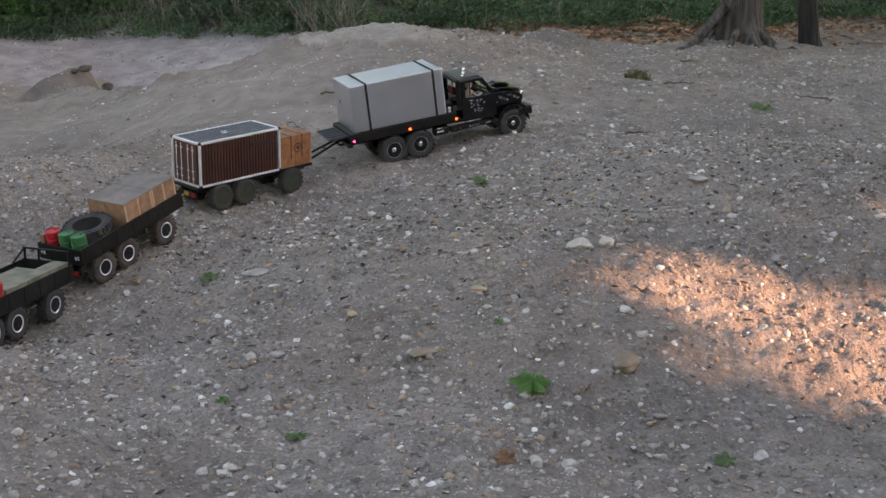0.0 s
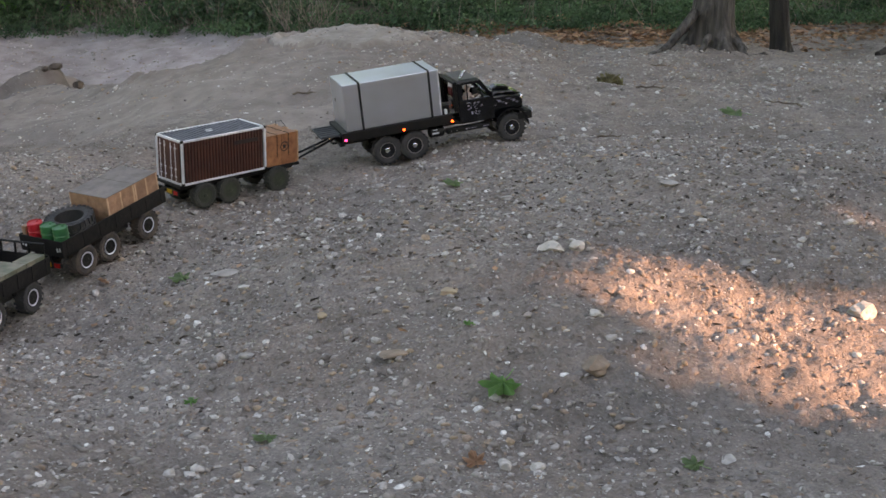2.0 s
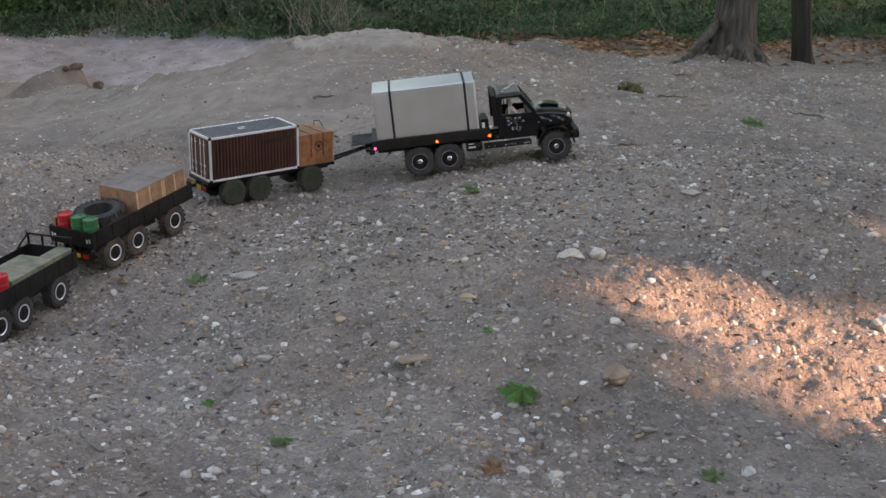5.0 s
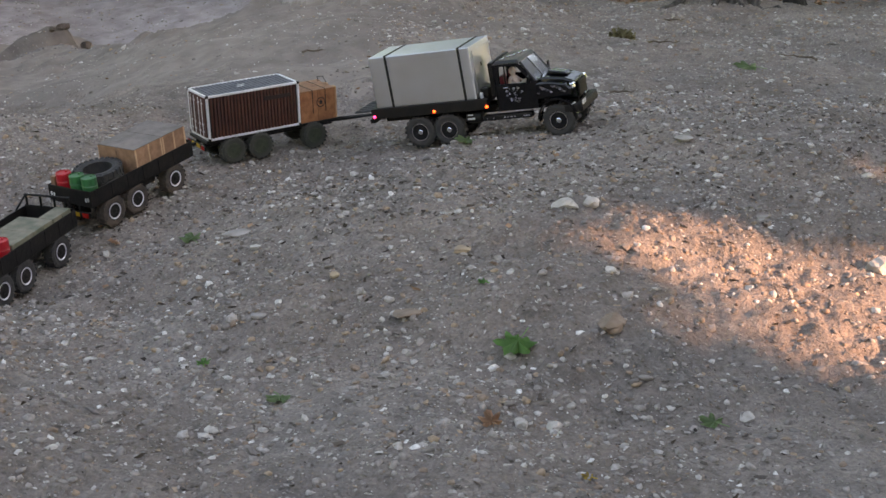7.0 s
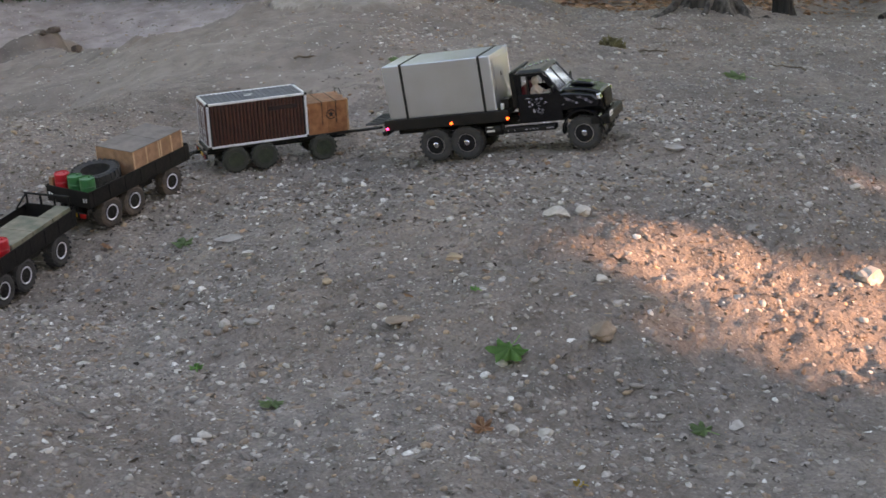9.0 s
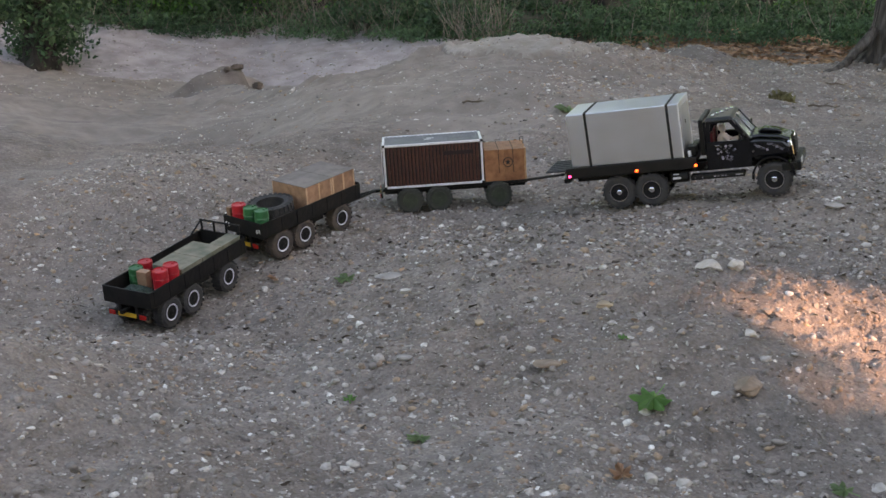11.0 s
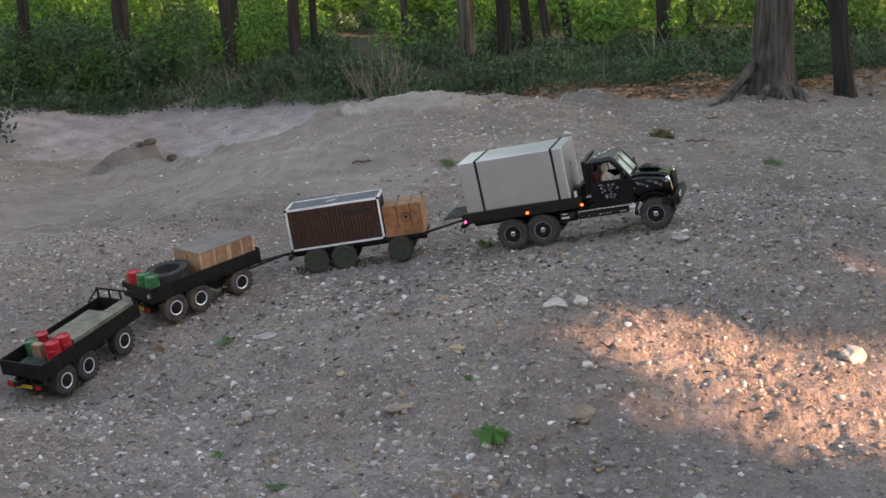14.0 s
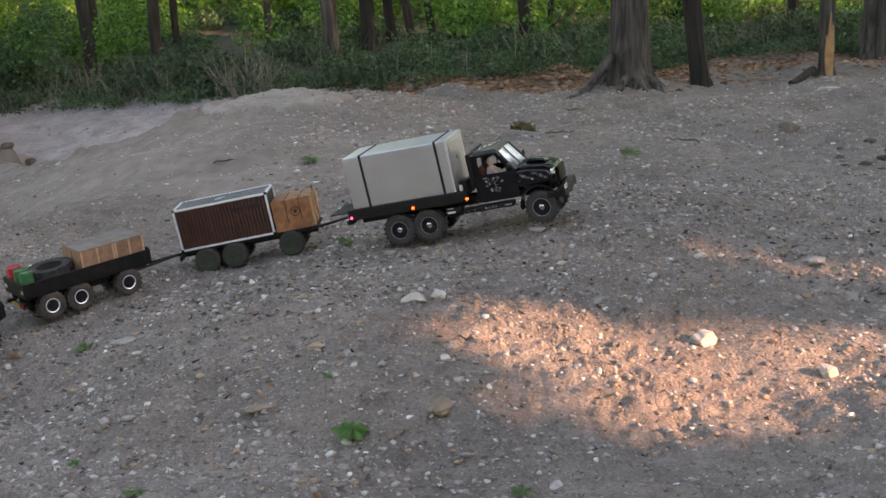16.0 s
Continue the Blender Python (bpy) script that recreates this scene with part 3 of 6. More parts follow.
PALE, TAN = "pale rounded limestone half sunk in the dirt", "tan rough stone half sunk in the dirt"
for x, y, s, mat, lab, fl, tu, lo in (
    (0.37, 3.40, 0.025, "pale_stone", "pale cracked stone lying beside another", 0.6, 20, 1.15), (0.425, 3.425, 0.020, "pale_stone", "pale round stone lying beside another", 0.7, 70, 1.1),
    (1.15, 3.34, 0.030, "pale_stone", "large white stone lit by the sun", 0.8, 10, 1.2), (0.46, 3.07, 0.015, "pale_stone", "small round pale stone with a dark centre", 0.7, 0, 1.0),
    (-0.51, 3.61, 0.027, "grey_stone", "flat grey slab of stone lying on the dirt", 0.25, 20, 1.5), (-0.19, 3.15, 0.012, "tan_stone", TAN, 0.6, 30, 1.2),
    (0.88, 3.50, 0.014, "grey_stone", PALE, 0.6, 0, 1.3), (0.11, 3.21, 0.018, "tan_stone", "tan flat stone on edge in the dirt", 0.4, 50, 1.5),
    (0.45, 2.86, 0.026, "brown_stone", "rough brown lump of stone in the dirt", 0.6, 60, 1.2), (0.01, 2.94, 0.026, "brown_stone", "flat orange-brown stone level with the dirt", 0.22, 20, 1.7),
    (0.80, 3.17, 0.013, "pale_stone", PALE, 0.7, 0, 1.1), (1.45, 3.18, 0.020, "pale_stone", "white upright stone lit by the sun", 0.95, 80, 1.0),
    (1.61, 3.59, 0.020, "grey_stone", PALE, 0.6, 10, 1.4), (1.48, 3.60, 0.015, "brown_stone", "brown rounded stone on the dirt", 0.7, 0, 1.2),
    (1.55, 3.81, 0.022, "grey_stone", "pale oblong stone on the dirt", 0.6, 0, 1.4), (1.96, 6.16, 0.034, "mud_stone", "grey-brown stone on the slope", 0.7, 0, 1.3),
    (0.26, 2.51, 0.014, "pale_stone", "white round pebble on the dirt", 0.8, 0, 1.1), (0.32, 2.51, 0.014, "pale_stone", "white round pebble on the dirt", 0.8, 40, 1.1),
    (0.73, 3.97, 0.020, "grey_stone", PALE, 0.45, 0, 1.3), (0.25, 4.05, 0.014, "grey_stone", PALE, 0.5, 10, 1.3), (-0.35, 3.0, 0.012, "grey_stone", PALE, 0.6, 0, 1.3),
    (2.42, 7.30, 0.036, "pale_stone", "pale stone at the foot of the slope", 0.4, 0, 1.5), (1.2, 3.73, 0.014, "pale_stone", PALE, 0.5, 0, 1.2),
):
    stone(x, y, s, mat, lab, fl, tu, lo)


for x, y, s, fl, tu in ((-2.55, 8.30, 0.026, 0.7, 30), (-2.61, 8.27, 0.022, 0.6, 100), (-2.43, 8.36, 0.026, 0.8, 60), (-2.36, 8.32, 0.016, 0.6, 10), (2.14, 5.50, 0.020, 0.5, 20), (2.24, 5.58, 0.026, 0.5, 70), (2.06, 5.62, 0.014, 0.6, 0), (2.19, 5.42, 0.016, 0.6, 50), (2.27, 5.9, 0.02, 0.5, 0), (2.12, 5.85, 0.013, 0.6, 40), (2.05, 5.45, 0.012, 0.6, 0), (2.3, 5.7, 0.018, 0.6, 30)):
    tagged(stone(x, y, s, "clod", "", fl, tu, 1.3), "dark crumbling clod of earth on the bank", "clod", "clods of earth")


def build_pebbles(n):
    """The larger pebbles near the camera, each a piece of the ground."""
    kinds = []
    for shape in stone_shapes(12):
        bm = bmesh.new()
        vs = [bm.verts.new(Vector(c)) for c in shape]
        for f in ICO_F:
            bm.faces.new([vs[i] for i in f])
        me = bpy.data.meshes.new("pebble")
        bm.to_mesh(me)
        bm.free()
        me.materials.append(M["pebble"])
        kinds.append(me)
    for i in range(n):
        x, y = float(rng.uniform(-1.3, 1.7)), float(rng.uniform(2.1, 4.4))
        r = float(0.007 + 0.013 * rng.uniform(0, 1) ** 2.5)
        ob = new("pebble", kinds[i % 12])
        ob.parent = ground
        ob.matrix_basis = pose(x, y, gz(x, y) - 0.05 * r, 0, 0, float(rng.uniform(0, 360))) @ Matrix.Scale(r, 4)


build_pebbles(300)


# ---- leaves and twigs lying on the ground ----
def maple_leaf(x, y, size, mat, label, turn, tilt=8, lift=0.008):
    tips = ((0, 1.0), (12, 0.80), (20, 0.82), (33, 0.52), (47, 0.80), (56, 0.95), (66, 0.78), (84, 0.50), (100, 0.66), (112, 0.74), (128, 0.52), (150, 0.40), (172, 0.22))
    bm = bmesh.new()
    mid = bm.verts.new((0, 0, 0.05 * size))
    ring = []
    for a, r in tips + tuple((360 - a, r) for a, r in reversed(tips[1:])):
        ring.append(bm.verts.new((r * size * math.sin(radians(a)), r * size * math.cos(radians(a)), size * (0.12 * math.sin(a * 0.13) - 0.06 * r))))
    for a, b in zip(ring, ring[1:] + ring[:1]):
        bm.faces.new((mid, a, b))
    bmesh.ops.solidify(bm, geom=bm.faces[:], thickness=0.0006)
    leaf = empty("maple_leaf", label, "leaf", "fallen leaves")
    part("leaf_blade", bm, mat, leaf)
    st = bmesh.new()
    add_tube(st, [(0, 0, 0.04 * size), (0.02 * size, -0.5 * size, 0.06 * size), (0.12 * size, -0.95 * size, 0.02 * size)], 0.0012, 6)
    part("leaf_stalk", st, mat, leaf)
    leaf.matrix_basis = pose(x, y, gz(x, y) + lift, tilt, -6, turn)


FRESH, FADED = "fresh green maple leaf lying on the dirt", "faded green maple leaf lying flat on the dirt"
maple_leaf(0.25, 2.78, 0.058, "fresh_leaf", FRESH, 150, -12, 0.016)
maple_leaf(-0.24, 2.64, 0.042, "faded_leaf", FADED, 200)
maple_leaf(0.64, 2.57, 0.034, "faded_leaf", FADED, 60)
maple_leaf(-0.67, 3.70, 0.042, "faded_leaf", FADED, 30)
maple_leaf(0.08, 4.33, 0.045, "faded_leaf", FADED, 100)
maple_leaf(-0.20, 5.57, 0.06, "faded_leaf", FADED, 100)
maple_leaf(1.20, 5.75, 0.075, "faded_leaf", FADED, 80)
maple_leaf(-0.44, 2.82, 0.022, "fresh_leaf", "small green leaf on the dirt", 10)
maple_leaf(0.17, 2.98, 0.016, "fresh_leaf", "small green leaf on the dirt", 60)
maple_leaf(0.20, 2.49, 0.03, "brown_leaf", "curled brown leaf on the dirt", 20, 30, 0.012)
maple_leaf(-0.91, 3.77, 0.026, "brown_leaf", "dry orange-brown leaf on the dirt", 120, 20, 0.01)
maple_leaf(0.38, 2.29, 0.016, "yellow_leaf", "small yellow leaf on the dirt", 70)


def twig(x, y, length, turn, label):
    bm = bmesh.new()
    pts = [(length * (k / 6 - 0.5), 0.06 * length * math.sin(k * 2.1 + x), 0.004 + 0.05 * length * abs(math.sin(k * 1.3))) for k in range(7)]
    add_tube(bm, pts, 0.005, 6, 0.002)
    add_tube(bm, [pts[3], (pts[3][0] + 0.15 * length, 0.14 * length, 0.02)], 0.003, 6, 0.001)
    ob = mesh_object("twig", bm, "dead_twig", smooth=True)
    ob.matrix_basis = pose(x, y, gz(x, y) + 0.003, 0, 0, turn)
    tagged(ob, label, "twig", "fallen twigs")


for x, y, l, a in ((0.62, 5.0, 0.09, 10), (1.45, 6.0, 0.16, 150), (0.9, 6.3, 0.14, 0), (1.0, 6.9, 0.12, 10), (-0.6, 5.7, 0.12, 20)):
    twig(x, y, l, a, "thin dry brown twig lying on the dirt")


def moss_tuft(x, y):
    bm = bmesh.new()
    for k in range(240):
        a, r = rng.uniform(0, 6.28), rng.uniform(0, 0.055)
        p = Vector((r * math.cos(a), r * math.sin(a) * 0.7, 0.026 * (1 - r / 0.06)))
        d = Vector(rng.normal(size=3)) * 0.014
        e = Vector(rng.normal(size=3)) * 0.008
        bm.faces.new([bm.verts.new(q) for q in (p, p + d + e, p + d - e)])
    ob = mesh_object("moss_tuft", bm, "moss")
    ob.matrix_basis = pose(x, y, gz(x, y))
    tagged(ob, "torn olive-green clump of dry moss on the dirt", "moss")


moss_tuft(0.72, 6.5)


# ---- the wood ----
def leaf_cloud(name, centres, spreads, counts, size, mat, label, category, kind="stuff", parent=None, low=None):
    """Many small bent leaves in clumps."""
    pos, siz = [], []
    for c, s, n in zip(centres, spreads, counts):
        d = rng.normal(size=(n, 3))
        d /= np.linalg.norm(d, axis=1)[:, None]
        pos.append(np.array(c) + d * (rng.uniform(0, 1, n) ** 0.45)[:, None] * np.array(s) * rng.uniform(0.75, 1.15, (n, 1)))
    p = np.concatenate(pos)
    if low is not None:
        p[:, 2] = np.maximum(p[:, 2], low + rng.uniform(0.0, 0.05, len(p)))
    n = len(p)
    t = random_turns(n)
    s = size * rng.uniform(0.6, 1.35, (n, 1, 1))
    base = np.array([[0, -1, 0], [0.55, -0.1, 0.12], [0, 1.1, -0.15], [-0.55, -0.1, 0.12]])
    v = np.einsum("nij,kj->nki", t, base) * s + p[:, None]
    f = np.arange(4 * n).reshape(n, 4)
    ob = new(name, from_arrays(name, v.reshape(-1, 3), f, mat))
    if parent is not None:
        ob.parent = parent
        return ob
    return tagged(ob, label, category, kind=kind)


def edge_y(x):
    return float(wood_edge(x))


def undergrowth(n, depth0, depth1, h0, h1, per, size, mat, label, x0=-7.5, x1=7.5):
    c, s, k = [], [], []
    for _ in range(n):
        x = float(rng.uniform(x0, x1))
        h = float(rng.uniform(h0, h1))
        r = float(rng.uniform(0.14, 0.34))
        y = edge_y(x) + float(rng.uniform(depth0, depth1)) + 0.35 * r
        c.append((x, y, gz(x, y) + h * 0.5)), s.append((r, r, h * 0.6)), k.append(per)
    return leaf_cloud("undergrowth", c, s, k, size, mat, label, "undergrowth", low=-0.4)


undergrowth(280, -0.12, 0.5, 0.03, 0.12, 330, 0.012, "shrub_leaf", "low dull-green weeds and brambles along the wood's edge")
undergrowth(150, 0.2, 1.3, 0.08, 0.20, 330, 0.015, "shrub_leaf", "dark green shrubs at the foot of the trees")
undergrowth(60, 0.3, 1.5, 0.2, 0.6, 420, 0.018, "shrub_leaf", "dense dark green bushes beside the path", -6.5, -2.9)
undergrowth(50, 0.35, 1.6, 0.25, 0.6, 260, 0.020, "glade_leaf", "lighter green leafy bushes beside the path", -6.5, -2.2)
undergrowth(30, 0.15, 0.7, 0.1, 0.28, 420, 0.017, "ivy_leaf", "creeping dark ivy over the bank", -2.4, -1.4)
undergrowth(150, 0.9, 4.2, 0.05, 0.22, 260, 0.020, "shrub_leaf", "green ground cover under the trees", -8, -0.5)
undergrowth(150, 0.9, 4.2, 0.03, 0.15, 220, 0.020, "shrub_leaf", "low green ground cover between the trunks", -0.5, 8)
undergrowth(170, 1.2, 5.0, 0.15, 0.60, 260, 0.024, "glade_leaf", "bright green saplings and bushes among the trees", -9, 9)
undergrowth(240, 3.2, 8.5, 0.3, 1.5, 300, 0.034, "glade_leaf", "sunlit leafy bushes further into the wood", -11, 11)
undergrowth(90, 3.0, 8.0, 0.3, 1.5, 260, 0.034, "wood_leaf", "yellow-green bushes lit from behind in the wood", -11, 11)


def stalks(n, x0, x1, d0, d1, h0, h1, label, lean=1.1):
    x = rng.uniform(x0, x1, n)
    y = np.array([edge_y(q) for q in x]) + rng.uniform(d0, d1, n)
    z = ground_height(x, y)
    h = rng.uniform(h0, h1, n)
    a = rng.uniform(0, 6.28, n)
    w = 0.0021 * rng.uniform(0.5, 1.7, n)
    foot = np.stack([x, y, z], 1)
    tip = foot + np.stack([lean * h * np.cos(a) * rng.uniform(0, 1, n), lean * h * np.sin(a) * rng.uniform(0, 1, n), h], 1)
    mid = (foot + tip) / 2 + rng.normal(size=(n, 3)) * (0.06 * h)[:, None]
    side = np.stack([w, 0.3 * w, 0 * w], 1)
    v = np.stack([foot - side, foot + side, mid + side * 0.8, mid - side * 0.8, tip + side * 0.3, tip - side * 0.3], 1).reshape(-1, 3)
    b = np.arange(n)[:, None] * 6
    f = np.concatenate([b + np.array([[0, 1, 2, 3]]), b + np.array([[3, 2, 4, 5]])])
    tagged(new("dry_stalks", from_arrays("dry_stalks", v, f, "dry_stalk")), label, "dry grass", kind="stuff")


stalks(330, -3.1, -1.7, 0.0, 0.6, 0.05, 0.33, "tangle of dry pale stalks and bare twigs")
stalks(120, -1.45, -0.95, -0.05, 0.35, 0.1, 0.40, "thicket of grey bare twigs behind the mound")
stalks(900, -7, 6, -0.05, 1.4, 0.05, 0.30, "thin dry stalks standing among the weeds")


def leaf_litter():
    n = 8200
    x = np.r_[rng.uniform(-1.2, 4.2, 5200), rng.uniform(-0.3, 1.9, 3000)]
    y = np.array([edge_y(q) for q in x]) - rng.uniform(-0.5, 1.0, n) * rng.uniform(0.3, 1, n)
    extra = 260
    x, y = np.r_[x, rng.uniform(-2.5, 3, extra)], np.r_[y, rng.uniform(3.0, 8.5, extra)]
    n += extra
    size = np.r_[rng.uniform(0.014, 0.036, n - extra), rng.uniform(0.008, 0.018, extra)]
    t = random_turns(n)
    base = np.array([[0, -1, 0], [0.6, 0, 0.2], [0, 1, 0], [-0.6, 0, 0.2]])
    v = np.einsum("nij,kj->nki", t, base) * size[:, None, None] * np.array([1, 1, 0.35])
    v += np.stack([x, y, ground_height(x, y) + 0.35 * size], 1)[:, None]
    tagged(new("leaf_litter", from_arrays("leaf_litter", v.reshape(-1, 3), np.arange(4 * n).reshape(n, 4), "brown_leaf")), "dry brown and orange fallen leaves", "leaf litter", kind="stuff")


leaf_litter()


def trunk_mesh(r, height, lean, flare, seed, rough=0.12, rings=44, sides=64, burl=None):
    """A tapered trunk with buttresses, furrows and, on the old tree, a burl (angle, height)."""
    bm = bmesh.new()
    rows = []
    for k in range(rings):
        h = height * (k / (rings - 1)) ** 2.3 - 0.15
        row = []
        for i in range(sides):
            a = 2 * math.pi * i / sides
            up = max(h, 0) / max(r, 0.01)
            d = r * (1 - 0.35 * max(h, 0) / height) * (1 + rough * noise.noise(Vector((math.cos(a) * 1.7, math.sin(a) * 1.7, h * 0.8 + seed))) + 1.5 * rough * noise.noise(Vector((math.cos(a) * 6, math.sin(a) * 6, h * 1.6 + seed))) - 0.9 * rough * abs(noise.noise(Vector((math.cos(a) * 12, math.sin(a) * 12, h * 2.5 - seed)))))
            lobe = 0.5 + 0.5 * math.sin(5 * a + seed + 0.8 * math.sin(2 * a))
            d += r * flare * (math.exp(-up * 0.9) * (0.35 + 0.5 * lobe) + 0.9 * math.exp(-up * 2.6) * lobe**2)
            if burl:
                off = math.atan2(math.sin(a - burl[0]), math.cos(a - burl[0]))
                d += 0.30 * r * math.exp(-((off / 0.42) ** 2) - ((h - burl[1]) / 0.07) ** 2) * (1 + 0.5 * noise.noise(Vector((off * 7, h * 40, seed))))
            row.append(bm.verts.new((lean[0] * max(h, 0) + d * math.cos(a), lean[1] * max(h, 0) + d * math.sin(a), h)))
        rows.append(row)
    for a, b in zip(rows, rows[1:]):
        for i in range(sides):
            bm.faces.new((a[i], a[(i + 1) % sides], b[(i + 1) % sides], b[i]))
    bm.faces.new(rows[-1])
    return bm


def tree(x, y, r, height, lean, mat, label, flare=0.5, seed=0.0, leaves=420, crown_r=1.6, burl=None):
    t = empty("tree", label, "tree", "trees of the wood")
    t.matrix_basis = pose(x, y, gz(x, y))
    part("trunk", trunk_mesh(r, height, lean, flare, seed, burl=burl), mat, t, smooth=True)
    top = Vector((lean[0] * height, lean[1] * height, height))
    cs, ss, ks = [], [], []
    for k in range(6):
        a = k * 1.05 + seed
        bm = bmesh.new()
        s = Vector((lean[0], lean[1], 1)) * height * (0.62 + 0.06 * k)
        e = s + Vector((math.cos(a), math.sin(a), 0.55)) * crown_r * 0.8
        add_tube(bm, [s, (s + e) / 2 + Vector((0, 0, 0.12)), e], r * 0.32, 8, r * 0.08)
        part("branch", bm, mat, t, smooth=True)
        cs.append(e), ss.append((crown_r * 0.55,) * 2 + (crown_r * 0.4,)), ks.append(leaves // 7)
    cs.append(top + Vector((0, 0, 0.4))), ss.append((crown_r * 0.7,) * 3), ks.append(leaves // 7)
    leaf_cloud("crown", cs, ss, ks, 0.075, "wood_leaf", "", "", parent=t)


OLD, DARK = "old tree with furrowed grey-brown bark and spreading roots", "slender woodland tree with dark bark"
tree(1.37, 7.80, 0.108, 6.5, (0.035, 0.0), "bark", OLD, 0.62, 1.7, 7000, 2.4, (radians(-112), 0.20))
for x, y, r, h, lx, mat, sd in (
    (1.86, 8.25, 0.055, 5.0, -0.11, "dark_bark", 2.2), (3.15, 9.1, 0.11, 6.0, 0.08, "bark", 0.4), (-0.66, 10.35, 0.062, 5.5, -0.04, "bark", 3.0),
    (-3.12, 12.25, 0.09, 6, -0.06, "dark_bark", 1.2), (-2.45, 11.95, 0.085, 6, 0.02, "dark_bark", 4.4), (-2.60, 13.4, 0.06, 6, 0.0, "dark_bark", 5.0),
    (-1.70, 13.6, 0.055, 5, 0.0, "bark", 6.1), (-0.56, 12.25, 0.10, 6.5, -0.02, "dark_bark", 7.7), (-0.43, 13.3, 0.07, 6, -0.08, "dark_bark", 8.3),
    (-0.11, 11.6, 0.055, 5, -0.14, "dark_bark", 9.1), (-0.02, 13.3, 0.06, 5, -0.12, "dark_bark", 0.9), (0.88, 12.3, 0.10, 6.2, -0.05, "dark_bark", 2.9),
    (1.15, 13.8, 0.05, 6, 0.02, "dark_bark", 3.3), (2.3, 12.6, 0.10, 6, 0.03, "dark_bark", 4.9), (3.4, 12.9, 0.08, 6, -0.03, "dark_bark", 6.6),
    (-4.4, 12.8, 0.12, 6.5, 0.02, "dark_bark", 7.1), (-5.6, 13.2, 0.09, 6, 0.05, "dark_bark", 8.8), (-3.7, 14.4, 0.08, 6, -0.02, "dark_bark", 9.9), (4.6, 11.6, 0.12, 6, 0.02, "dark_bark", 1.9),
):
    if y > 11.4:
        near = 10.5 + 0.4 * (y - 11.5)
        k = (near + 0.2) / (y + 0.2)
        x, y, r = 0.63 + (x - 0.63) * k, near, r * k * 0.66
    tree(x, y, r, h, (lx, 0.0), mat, DARK if mat == "dark_bark" else "woodland tree with bare brown trunk", 0.45, sd, 1300, 1.8)


def old_roots():
    """The bare roots that run from the old tree over the dirt."""
    for start, end, rise, thick in (((1.27, 7.70), (0.94, 7.40), 0.19, 0.030), ((1.46, 7.70), (1.66, 7.56), 0.07, 0.026), ((1.33, 7.64), (1.26, 7.46), 0.06, 0.022), ((1.24, 7.74), (1.02, 7.66), 0.10, 0.018)):
        bm = bmesh.new()
        pts = []
        for k in range(13):
            f = k / 12
            x, y = start[0] + (end[0] - start[0]) * f + 0.012 * math.sin(9 * f), start[1] + (end[1] - start[1]) * f + 0.02 * math.sin(7 * f + start[0] * 5)
            pts.append((x, y, gz(x, y) + rise * (1 - f) ** 2.4 + 0.014 * math.sin(9 * f) - 0.020 * f))
        add_tube(bm, pts, thick, 10, thick * 0.4)
        for v in bm.verts:
            v.co += Vector((1, 1, 1)) * 0.007 * noise.noise(v.co * 22)
        tagged(mesh_object("tree_root", bm, "bark", smooth=True), "gnarled root of the old tree, bare above the dirt", "root", "roots of the old tree")


old_roots()


def fallen_log():
    bm = bmesh.new()
    add_tube(bm, [(2.33 + 0.045 * k, 7.88 + 0.055 * k, gz(2.33 + 0.045 * k, 7.88 + 0.055 * k) + 0.008 + 0.012 * k) for k in range(5)], 0.018, 10, 0.028)
    for v in bm.verts:
        v.co += Vector((1, 1, 1)) * 0.008 * noise.noise(v.co * 20)
    tagged(mesh_object("fallen_log", bm, "dark_bark", smooth=True), "short dark log lying beside the track", "log")


fallen_log()


def broken_trunk(x, y):
    t = empty("broken_trunk", "snapped tree trunk with pale split wood", "tree stump")
    t.matrix_basis = pose(x, y, gz(x, y))
    part("trunk", trunk_mesh(0.05, 2.6, (0.0, 0.0), 0.5, 5.5), "bark", t, smooth=True)
    bm = bmesh.new()
    add_prism(bm, [(-0.020, 0.02), (0.026, 0.015), (0.030, 0.17), (0.024, 0.34), (0.016, 0.29), (0.010, 0.40), (0.0, 0.33), (-0.008, 0.24), (-0.016, 0.27), (-0.024, 0.15)], -0.064, -0.040, 0.003)
    part("split_wood", bm, "split_wood", t, "pale orange splintered wood")


broken_trunk(2.62, 8.25)


def ivy_bush(x, y):
    t = empty("ivy_bush", "dense bush overgrown with dark ivy beside the path", "bush")
    t.matrix_basis = pose(x, y, gz(x, y))
    part("trunk", trunk_mesh(0.1, 2.6, (0.0, 0.0), 0.4, 2.5), "dark_bark", t, smooth=True)
    c = [(0.1 * math.sin(k * 2.1), 0.12 * math.cos(k * 1.7), 0.12 + 0.17 * k) for k in range(12)]
    leaf_cloud("crown", c, [(0.34 - 0.008 * k, 0.34, 0.2) for k in range(12)], [1300] * 12, 0.019, "ivy_leaf", "", "", parent=t)


ivy_bush(-4.12, 8.75)


def woodland(name, n, r0, r1, a0, a1, h, size, label):
    """Foliage of the wood further off."""
    a = rng.uniform(a0, a1, n)
    r = rng.uniform(r0, r1, n)
    c = np.stack([r * np.cos(a), 3 + r * np.sin(a), rng.uniform(0.1, 1, n) ** 0.8 * h - 0.2], 1)
    leaf_cloud(name, c, [(0.9, 0.9, 0.7)] * n, [130] * n, size, "wood_leaf", label, "foliage")


woodland("far_wood", 330, 12.5, 19, radians(40), radians(140), 5.0, 0.085, "sunny green foliage deep in the wood")
woodland("far_wood", 420, 16, 22, radians(140), radians(325), 7.0, 0.17, "green trees all round the clearing")

